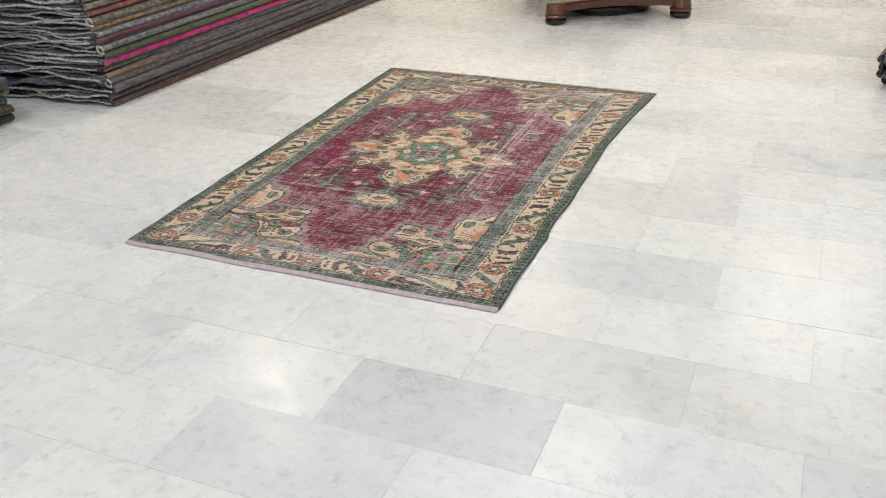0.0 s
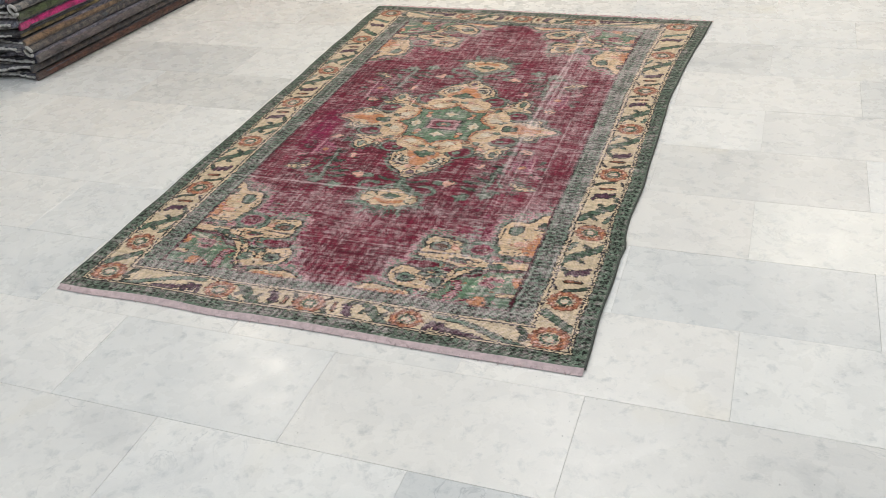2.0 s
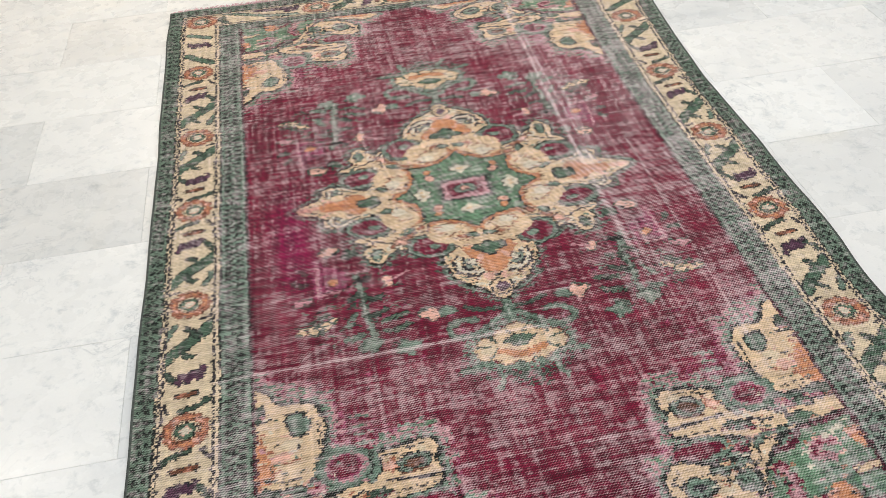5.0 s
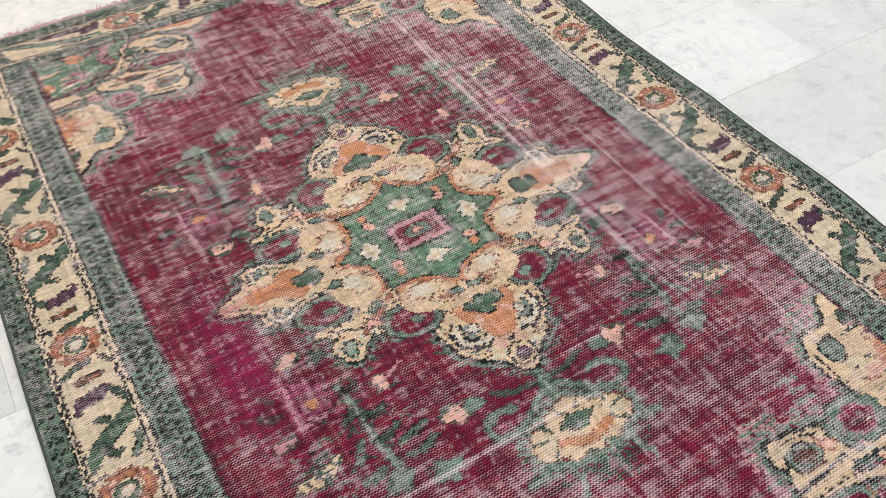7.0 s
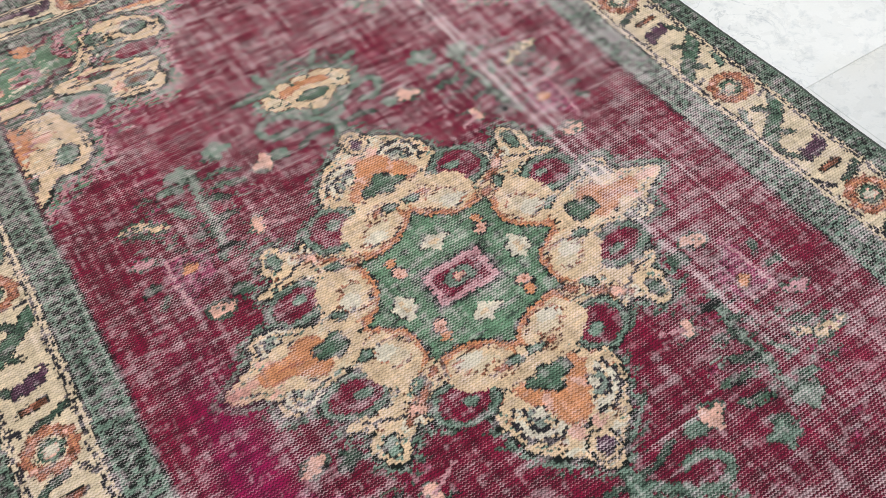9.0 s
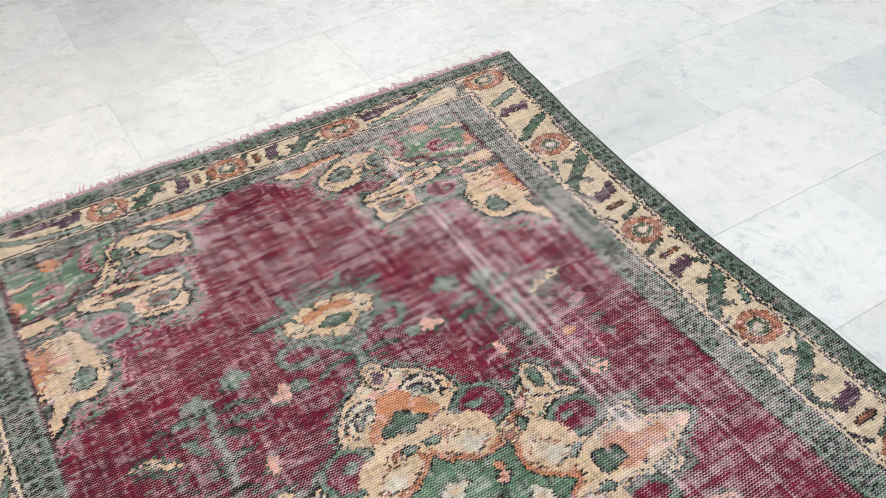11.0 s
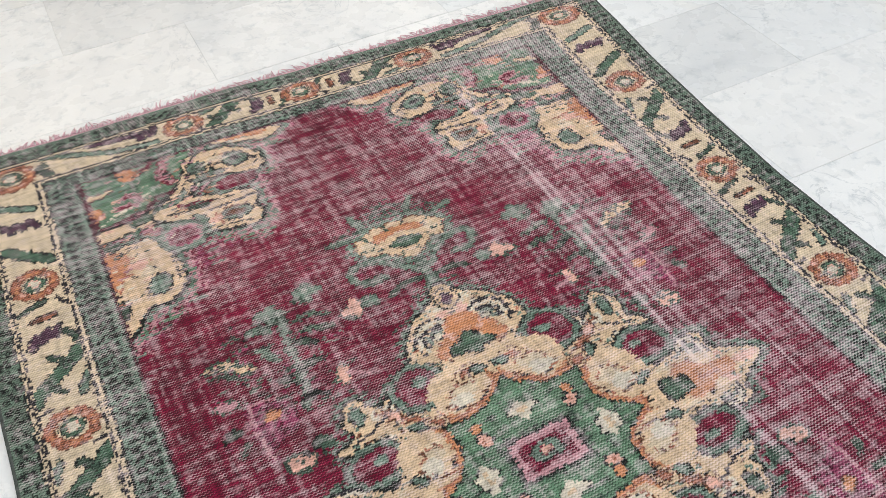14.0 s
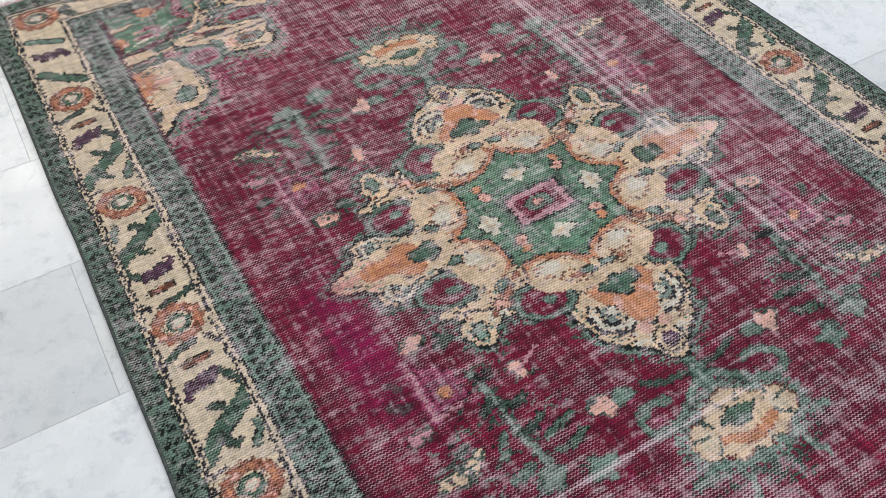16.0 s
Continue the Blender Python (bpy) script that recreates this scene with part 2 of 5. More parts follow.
structure("wall_west", box(X0 - 0.2, X0, Y0 - 0.2, Y1 + 0.2, 0, HIGH), PAINT, "plain white painted wall of the showroom", "wall")
structure("wall_east", box(X1, X1 + 0.2, Y0 - 0.2, Y1 + 0.2, 0, HIGH), PAINT, "plain white painted wall of the showroom", "wall")
structure("wall_south", box(X0, X1, Y0 - 0.2, Y0, 0, HIGH), PAINT, "plain white painted wall of the showroom", "wall")
structure("wall_north", box(X0, X1, Y1, Y1 + 0.2, 0, HIGH), PAINT, "plain white painted wall of the showroom", "wall")
structure("ceiling", box(X0 - 0.2, X1 + 0.2, Y0 - 0.2, Y1 + 0.2, HIGH, HIGH + 0.15), CEIL, "plain white painted showroom ceiling", "ceiling")

for x, y, watts, colour, size in LAMPS:
    lamp = thing("ceiling_light", (x, y, HIGH), "unseen square white ceiling light panel, switched on", "light", "ceiling lights")
    h = size / 2
    bm = box(-h - 0.02, h + 0.02, -h - 0.02, h + 0.02, -0.03, -0.002, 0.004)
    part("frame", bm, CEIL, lamp)
    part("diffuser", box(-h, h, -h, h, -0.036, -0.031), emitter("lit_diffuser", colour, watts / (size * size * 40)), lamp, "glowing white diffuser")
    data = bpy.data.lights.new("panel_light", "AREA")
    data.shape, data.size, data.energy, data.color = "SQUARE", size, watts, colour
    ob = new("panel_light", data)
    ob.parent = lamp
    ob.matrix_basis = pose(0, 0, -0.045)

# floor slab under the tiles
floor = structure("floor", box(X0 - 0.2, X1 + 0.2, Y0 - 0.2, Y1 + 0.2, -0.15, -0.0014), MORTAR, "pale polished marble floor laid in running bond", "floor")


# ---------------------------------------------------------------- rug
HALF_W, HALF_L, PITCH, TOP = 0.740, 1.154, 0.0020, 0.006
KNOT_X, KNOT_Y = 0.0030, 0.0040


def lattice_noise(x, y, sx, sy, seed):
    """Smooth value noise, 0 to 1, with cells of sx by sy metres."""
    rng = np.random.RandomState(seed)
    g = rng.rand(97, 89)
    u, v = x / sx + 500.0, y / sy + 500.0
    i, j = np.floor(u).astype(int), np.floor(v).astype(int)
    a, b = u - i, v - j
    a, b = a * a * (3 - 2 * a), b * b * (3 - 2 * b)
    i0, i1, j0, j1 = i % 97, (i + 1) % 97, j % 89, (j + 1) % 89
    return (g[i0, j0] * (1 - a) + g[i1, j0] * a) * (1 - b) + (g[i0, j1] * (1 - a) + g[i1, j1] * a) * b


def knot_random(x, y, sx, sy, seed):
    """One random number, 0 to 1, for each knot of sx by sy metres."""
    g = np.random.RandomState(seed).rand(211, 499)
    j = np.floor(y / sy + 0.16 * np.sin(x * 97.0)).astype(int)
    i = np.floor(x / sx + 0.5 * (j % 2)).astype(int)
    return g[i % 211, j % 499]


def srgb(r, g, b):
    return tuple((((c / 255) + 0.055) / 1.055) ** 2.4 if c > 10 else c / 255 / 12.92 for c in (r, g, b))


YARN = {
    "wine": srgb(116, 10, 47), "rose": srgb(150, 62, 96), "deep": srgb(80, 6, 34),
    "beige": srgb(208, 180, 146), "cream": srgb(206, 187, 158), "pink": srgb(214, 166, 148), "palepink": srgb(184, 134, 140),
    "orange": srgb(200, 136, 94), "rust": srgb(168, 106, 82), "brown": srgb(110, 66, 44),
    "green": srgb(82, 108, 88), "pine": srgb(64, 84, 70), "sage": srgb(112, 134, 118), "leaf": srgb(100, 132, 104), "grey": srgb(128, 140, 128),
    "dark": srgb(20, 24, 22), "ink": srgb(38, 34, 42), "plum": srgb(84, 50, 72), "bone": srgb(206, 196, 176),
}


class Loom:
    """Paints yarn onto the knots. Coordinates are metres on the rug; fold mirrors a motif into all four quarters."""

    def __init__(self, x, y):
        # every point takes the middle of its knot, so that edges step from knot to knot
        self.x, self.y = x, y
        kx, ky = (np.floor(x / KNOT_X) + 0.5) * KNOT_X, (np.floor(y / KNOT_Y) + 0.5) * KNOT_Y
        kx = kx + (knot_random(x, y, 0.0060, 0.0040, 91) - 0.5) * 0.006 + (knot_random(x, y, 0.018, 0.0080, 92) - 0.5) * 0.0045
        ky = ky + (knot_random(x, y, 0.0060, 0.0080, 93) - 0.5) * 0.0045
        self.luck = [knot_random(x, y, 0.0060, 0.0040, 94 + k) for k in range(5)]
        wx = (lattice_noise(kx, ky, 0.12, 0.12, 1) - 0.5) * 0.014 + (lattice_noise(kx, ky, 0.024, 0.024, 3) - 0.5) * 0.006
        wy = (lattice_noise(kx, ky, 0.12, 0.12, 2) - 0.5) * 0.014 + (lattice_noise(kx, ky, 0.024, 0.024, 4) - 0.5) * 0.006
        self.qx, self.qy = np.abs(kx + wx), np.abs(ky + wy)
        self.sx, self.sy = kx + wx * 0.22, ky + wy * 0.22
        self.yarn = np.zeros((x.size, 3), np.float32)
        self.limit = None

    def space(self, fold):
        return (self.qx, self.qy) if fold else (self.sx, self.sy)

    def near(self, x0, x1, y0, y1, fold):
        px, py = self.space(fold)
        keep = (px > x0) & (px < x1) & (py > y0) & (py < y1)
        if self.limit is not None:
            keep &= self.limit
        i = np.nonzero(keep)[0]
        return i, px[i], py[i]

    def paint(self, i, colour, chance=1.0):
        if chance < 1.0:
            i = i[self.luck[i.size % 5][i] < chance]
        self.yarn[i] = YARN[colour]

    def oval(self, cx, cy, rx, ry, colour, rim=None, rim_w=0.004, turn=0.0, fold=True, chance=1.0):
        r = max(rx, ry) + rim_w
        i, px, py = self.near(cx - r, cx + r, cy - r, cy + r, fold)
        c, s = math.cos(radians(turn)), math.sin(radians(turn))
        u, v = (px - cx) * c + (py - cy) * s, -(px - cx) * s + (py - cy) * c
        if rim:
            self.paint(i[(u / (rx + rim_w)) ** 2 + (v / (ry + rim_w)) ** 2 < 1], rim, 0.95)
        self.paint(i[(u / rx) ** 2 + (v / ry) ** 2 < 1], colour, chance)

    def bar(self, x0, x1, y0, y1, colour, fold=True, chance=1.0):
        i, px, py = self.near(x0, x1, y0, y1, fold)
        self.paint(i, colour, chance)

    def stroke(self, points, width, colour, rim=None, rim_w=0.004, fold=True, taper=False, chance=1.0):
        pts = rounded(points, closed=False)
        r = width + rim_w + 0.004
        xs, ys = [p[0] for p in pts], [p[1] for p in pts]
        i, px, py = self.near(min(xs) - r, max(xs) + r, min(ys) - r, max(ys) + r, fold)
        best = np.full(px.shape, 9.0)
        for k, (a, b) in enumerate(zip(pts, pts[1:])):
            d = to_segment(px, py, a, b)
            if taper:
                t = (k + 0.5) / (len(pts) - 1)
                d = d / max(0.25, math.sin(math.pi * min(0.97, max(0.03, t))))
            best = np.minimum(best, d)
        if rim:
            self.paint(i[best < width / 2 + rim_w], rim, 0.90)
        self.paint(i[best < width / 2], colour, chance)

    def patch(self, points, colour, rim=None, rim_w=0.004, fold=True, teeth=0.0, tooth=0.02, round_=True, chance=1.0, grow=0.0):
        pts = rounded(points) if round_ else list(points)
        m = rim_w + teeth + grow + 0.006
        xs, ys = [p[0] for p in pts], [p[1] for p in pts]
        i, px, py = self.near(min(xs) - m, max(xs) + m, min(ys) - m, max(ys) + m, fold)
        inside = np.zeros(px.shape, bool)
        dist, along, run = np.full(px.shape, 9.0), np.zeros(px.shape), 0.0
        for a, b in zip(pts, pts[1:] + pts[:1]):
            if a[1] != b[1]:
                cross = ((a[1] > py) != (b[1] > py)) & (px < (b[0] - a[0]) * (py - a[1]) / (b[1] - a[1]) + a[0])
                inside ^= cross
            d = to_segment(px, py, a, b)
            closer = d < dist
            dist = np.where(closer, d, dist)
            along = np.where(closer, run, along)
            run += math.hypot(b[0] - a[0], b[1] - a[1])
        sd = np.where(inside, -dist, dist) - grow
        if teeth:
            saw = np.abs(((px * 0.7 + py * 1.1 + along) / tooth) % 1.0 - 0.5) * 2
            sd = sd - teeth * saw
        if rim:
            self.paint(i[sd < rim_w], rim, 0.95)
        self.paint(i[sd < 0], colour, chance)


def to_segment(px, py, a, b):
    dx, dy = b[0] - a[0], b[1] - a[1]
    t = np.clip(((px - a[0]) * dx + (py - a[1]) * dy) / max(dx * dx + dy * dy, 1e-12), 0, 1)
    return np.hypot(px - a[0] - t * dx, py - a[1] - t * dy)


def rounded(points, closed=True):
    """One round of corner cutting."""
    pts = list(points)
    out = [] if closed else [pts[0]]
    n = len(pts)
    for k in range(n if closed else n - 1):
        a, b = pts[k], pts[(k + 1) % n]
        out.append((a[0] * 0.78 + b[0] * 0.22, a[1] * 0.78 + b[1] * 0.22))
        out.append((a[0] * 0.22 + b[0] * 0.78, a[1] * 0.22 + b[1] * 0.78))
    if not closed:
        out.append(pts[-1])
    return out


def within(points, x, y):
    odd = False
    for a, b in zip(points, points[1:] + points[:1]):
        if (a[1] > y) != (b[1] > y) and x < (b[0] - a[0]) * (y - a[1]) / (b[1] - a[1]) + a[0]:
            odd = not odd
    return odd


STAR = [(0, 0.143), (0.020, 0.121), (0.055, 0.105), (0.088, 0.101), (0.118, 0.107), (0.113, 0.080), (0.115, 0.052), (0.128, 0.028),
        (0.170, 0.0), (0.128, -0.028), (-0.02, -0.02), (-0.02, 0.121)]
BODY = [(0, 0.388), (0.018, 0.378), (0.030, 0.352), (0.064, 0.334), (0.096, 0.292), (0.107, 0.242), (0.094, 0.212), (0.068, 0.204),
        (0.072, 0.168), (0.104, 0.146), (0.144, 0.148), (0.166, 0.180), (0.160, 0.214), (0.184, 0.190), (0.214, 0.194), (0.230, 0.226),
        (0.253, 0.222), (0.268, 0.184), (0.252, 0.160), (0.294, 0.140), (0.254, 0.128), (0.208, 0.128), (0.188, 0.110), (0.192, 0.078),
        (0.216, 0.058), (0.252, 0.050), (0.286, 0.066), (0.318, 0.080), (0.344, 0.068), (0.336, 0.042), (0.362, 0.028), (0.404, 0.008),
        (0.404, -0.02), (-0.02, -0.02), (-0.02, 0.388)]


def fan(m, cx, cy, r, start, end):
    """Nested arcs of dark dashes on pale wool, opening over the given angles."""
    for q, wide, colour in ((1.0, 0.009, "ink"), (0.78, 0.010, "bone"), (0.58, 0.009, "ink"), (0.34, 0.010, "grey")):
        arc = [radians(start + (end - start) * k / 8) for k in range(9)]
        m.stroke([(cx + r * q * math.cos(a), cy + r * q * math.sin(a)) for a in arc], wide, colour, None, chance=0.82)
    m.oval(cx, cy, r * 0.20, r * 0.18, "bone", "ink", 0.003)


def weave_medallion(m):
    m.patch(BODY, "pine", None, teeth=0.030, tooth=0.026, grow=0.002, chance=0.66)
    m.patch(BODY, "sage", None, teeth=0.017, tooth=0.020, grow=0.003, chance=0.80)
    m.patch(BODY, "grey", None, teeth=0.012, tooth=0.017, grow=0.003, chance=0.40)
    m.patch(BODY, "dark", None, teeth=0.010, tooth=0.013, grow=0.002, chance=0.25)
    m.patch(BODY, "beige", "dark", 0.0065)
    m.patch(BODY, "sage", None, grow=-0.006, chance=0.45)
    m.patch(BODY, "dark", None, grow=-0.008, chance=0.25)
    m.patch(BODY, "beige", None, grow=-0.011)
    # cream lights and thin dark hatching inside the wool
    rng = random.Random(17)
    for k in range(46):
        u, v = rng.uniform(0, 0.36), rng.uniform(0, 0.34)
        if within(BODY, u, v):
            m.oval(u, v, rng.uniform(0.012, 0.024), rng.uniform(0.006, 0.012), rng.choice(("cream", "bone", "pink", "cream")), None, turn=rng.uniform(-20, 60), chance=0.8)
    for k in range(170):
        u, v = rng.uniform(0.0, 0.36), rng.uniform(0.0, 0.36)
        if within(BODY, u, v):
            m.oval(u, v, rng.uniform(0.004, 0.008), 0.0024, rng.choice(("ink", "brown", "dark", "rust", "sage", "brown")), None, turn=rng.choice((0, 0, 25, -25)))
    # eyes between the lobes
    for cx, cy, rx, ry, turn in ((0.123, 0.195, 0.040, 0.034, -20), (0.246, 0.098, 0.041, 0.030, -12)):
        m.oval(cx, cy, rx + 0.010, ry + 0.009, "sage", "dark", 0.004, turn)
        m.oval(cx, cy, rx - 0.002, ry - 0.002, "wine", "pine", 0.004, turn)
        m.oval(cx - 0.010, cy + 0.006, rx * 0.34, ry * 0.24, "sage", "dark", 0.002, turn)
    # scalloped lobes round the star, rust on the star's side
    for cx, cy, rx, ry in ((0.062, 0.146, 0.055, 0.044), (0.162, 0.064, 0.050, 0.052)):
        m.oval(cx, cy, rx, ry, "orange", "brown", 0.0025)
        out = 0.012 / math.hypot(cx, cy)
        m.oval(cx + cx * out, cy + cy * out, rx - 0.002, ry, "beige", None)
        m.oval(cx - 0.004, cy + 0.010, rx * 0.42, ry * 0.34, "cream", None)
        m.oval(cx + 0.012, cy - 0.010, rx * 0.40, ry * 0.30, "bone", None)
        for k in range(7):
            a = radians(200 + 24 * k)
            m.oval(cx + rx * 0.62 * math.cos(a), cy + ry * 0.58 * math.sin(a), 0.009, 0.0024, ("brown", "ink", "rust")[k % 3], None, turn=8 * k - 30)
        for k in range(5):
            a = radians(20 + 30 * k)
            m.oval(cx + rx * 0.5 * math.cos(a), cy + ry * 0.45 * math.sin(a), 0.007, 0.0024, ("rust", "brown")[k % 2], None, turn=12 * k)
    m.patch(STAR, "orange", "rust", 0.003, grow=0.009, round_=False, chance=0.85)
    # small ringed seeds and green seeds
    for cx, cy, t in ((0.044, 0.177, -25), (0.128, 0.120, 40)):
        m.oval(cx, cy, 0.021, 0.012, "beige", "brown", 0.003, t)
        m.oval(cx, cy, 0.011, 0.005, "rust", "brown", 0.003, t)
    for cx, cy, t in ((0.202, 0.042, 20), (0.020, 0.176, 0), (0.160, 0.128, 40)):
        m.oval(cx, cy, 0.013, 0.007, "sage", "dark", 0.0035, t)
    # outward arms with dark stems and a leaf
    m.stroke([(0.150, 0.140), (0.184, 0.166), (0.206, 0.180)], 0.007, "rust", "brown", 0.003)
    m.oval(0.184, 0.166, 0.014, 0.008, "pink", "brown", 0.004, 35)
    m.stroke([(0.200, 0.168), (0.232, 0.156), (0.262, 0.146)], 0.005, "ink", None)
    m.stroke([(0.172, 0.196), (0.186, 0.172)], 0.005, "ink", None)
    m.oval(0.240, 0.194, 0.010, 0.017, "sage", "dark", 0.004, -15)
    # star and its little flowers
    m.patch(STAR, "leaf", "dark", 0.004, round_=False)
    for cx, cy, w, h in ((0.0, 0.076, 0.027, 0.012), (0.107, 0.006, 0.020, 0.014)):
        m.oval(cx, cy, w, h * 0.75, "bone", "dark", 0.003)
        m.oval(cx, cy, w * 0.45, h * 1.5, "bone", None)
        m.oval(cx, cy, w * 0.35, h * 0.4, "beige", None)
    m.oval(0.078, 0.060, 0.013, 0.009, "pink", "dark", 0.0035, 35)
    m.oval(0.078, 0.060, 0.005, 0.004, "rust", None)
    m.oval(0.080, 0.080, 0.008, 0.010, "orange", "dark", 0.0025, 30)
    for cx, cy, t in ((0.030, 0.104, 0), (0.052, 0.084, 20), (0.138, 0.016, 30), (0.094, 0.036, 70)):
        m.oval(cx, cy, 0.012, 0.003, "pine", None, turn=t)
    m.bar(0, 0.068, 0, 0.044, "pine", chance=0.7)
    m.bar(0, 0.060, 0, 0.038, "dark")
    m.bar(0, 0.054, 0, 0.034, "palepink")
    m.bar(0, 0.043, 0, 0.024, "wine")
    m.oval(0, 0, 0.027, 0.016, "sage", "dark", 0.003)
    m.oval(0, 0, 0.010, 0.007, "pink", "wine", 0.003)
    # clusters on the long axis
    m.patch([(-0.01, 0.308), (0.022, 0.304), (0.030, 0.280), (0.060, 0.236), (0.054, 0.216), (0.030, 0.222), (0.022, 0.254), (-0.01, 0.264)], "orange", "rust", 0.0025)
    m.oval(0.030, 0.262, 0.006, 0.014, "pink", None, turn=-30)
    fan(m, 0.048, 0.272, 0.040, -40, 120)
    m.oval(0.0, 0.350, 0.022, 0.024, "beige", "dark", 0.004)
    m.oval(0.0, 0.350, 0.012, 0.014, "plum", "ink", 0.003)
    m.patch([(-0.01, 0.262), (0.010, 0.254), (0.016, 0.240), (0.038, 0.232), (0.034, 0.216), (0.014, 0.222), (0, 0.206), (-0.01, 0.206)], "green", "dark", 0.004)
    # clusters on the short axis
    m.patch([(0.240, -0.01), (0.250, 0.034), (0.284, 0.036), (0.300, 0.016), (0.346, 0.012), (0.356, 0.0), (0.346, -0.01)], "orange", "rust", 0.0025)
    m.oval(0.376, 0.0, 0.024, 0.009, "pink", None)
    m.oval(0.300, 0.0, 0.024, 0.004, "rust", None)
    m.patch([(0.214, 0.0), (0.226, 0.024), (0.240, 0.014), (0.264, 0.012), (0.266, 0.0), (0.246, -0.01)], "green", "dark", 0.004)
    fan(m, 0.304, 0.050, 0.026, -30, 150)


CROWN = [(0, 0.580), (0.018, 0.566), (0.040, 0.572), (0.058, 0.556), (0.086, 0.545), (0.092, 0.520), (0.074, 0.498), (0.046, 0.500),
         (0.030, 0.480), (0, 0.466), (-0.02, 0.47), (-0.02, 0.58)]


def weave_pendant(m):
    m.stroke([(0, 0.39), (0, 0.47)], 0.020, "sage", "pine", 0.005)
    m.patch([(0, 0.630), (0.018, 0.646), (0.036, 0.620), (0.066, 0.600), (0.112, 0.584), (0.104, 0.548), (0.126, 0.540), (0.100, 0.500), (0.070, 0.480), (0.034, 0.452), (0, 0.448), (-0.02, 0.45), (-0.02, 0.63)],
            "pine", None, teeth=0.022, tooth=0.020, chance=0.65, grow=-0.016)
    m.patch(CROWN, "sage", None, teeth=0.018, tooth=0.018, grow=0.008, chance=0.85)
    m.patch(CROWN, "beige", "brown", 0.003)
    m.oval(0.066, 0.524, 0.014, 0.014, "cream", None)
    m.patch([(0, 0.562), (0.030, 0.554), (0.052, 0.540), (0.046, 0.530), (0.018, 0.542), (0, 0.548), (-0.02, 0.55)], "orange", "rust", 0.002)
    m.patch([(0, 0.530), (0.014, 0.522), (0.036, 0.512), (0.018, 0.502), (0, 0.496), (-0.02, 0.5)], "green", "dark", 0.003)
    m.oval(0, 0.514, 0.010, 0.004, "sage", None)
    for a, b in (((0.052, 0.534), (0.070, 0.552)), ((0.046, 0.512), (0.058, 0.496)), ((0.014, 0.492), (0.026, 0.476)), ((0.014, 0.560), (0.020, 0.574)), ((0.062, 0.520), (0.086, 0.516))):
        m.stroke([a, b], 0.006, "pine", None, chance=0.85)
    # curled tendrils beside the stem
    m.stroke([(0.016, 0.438), (0.052, 0.470), (0.088, 0.490), (0.122, 0.482), (0.126, 0.456), (0.104, 0.438), (0.072, 0.441)], 0.012, "sage", "pine", 0.003)
    m.stroke([(0.012, 0.418), (0.060, 0.412), (0.086, 0.398)], 0.012, "pine", "dark", 0.002, taper=True)
    m.stroke([(0.092, 0.560), (0.126, 0.566)], 0.010, "sage", "pine", 0.003)
    m.stroke([(0.052, 0.596), (0.066, 0.622)], 0.010, "sage", "pine", 0.003)


def blossom(m, cx, cy, r, colour, turn=15):
    m.oval(cx + 0.5 * r, cy - 0.6 * r, r * 0.9, r * 0.5, "pine", None, turn=25, chance=0.85)
    m.oval(cx, cy, r * 1.15, r * 0.45, colour, "pine", 0.003, turn, chance=0.92)
    m.oval(cx, cy, r * 0.45, r * 0.95, colour, "pine", 0.002, turn, chance=0.92)
    m.oval(cx, cy, r * 0.9, r * 0.36, colour, None, turn=turn)


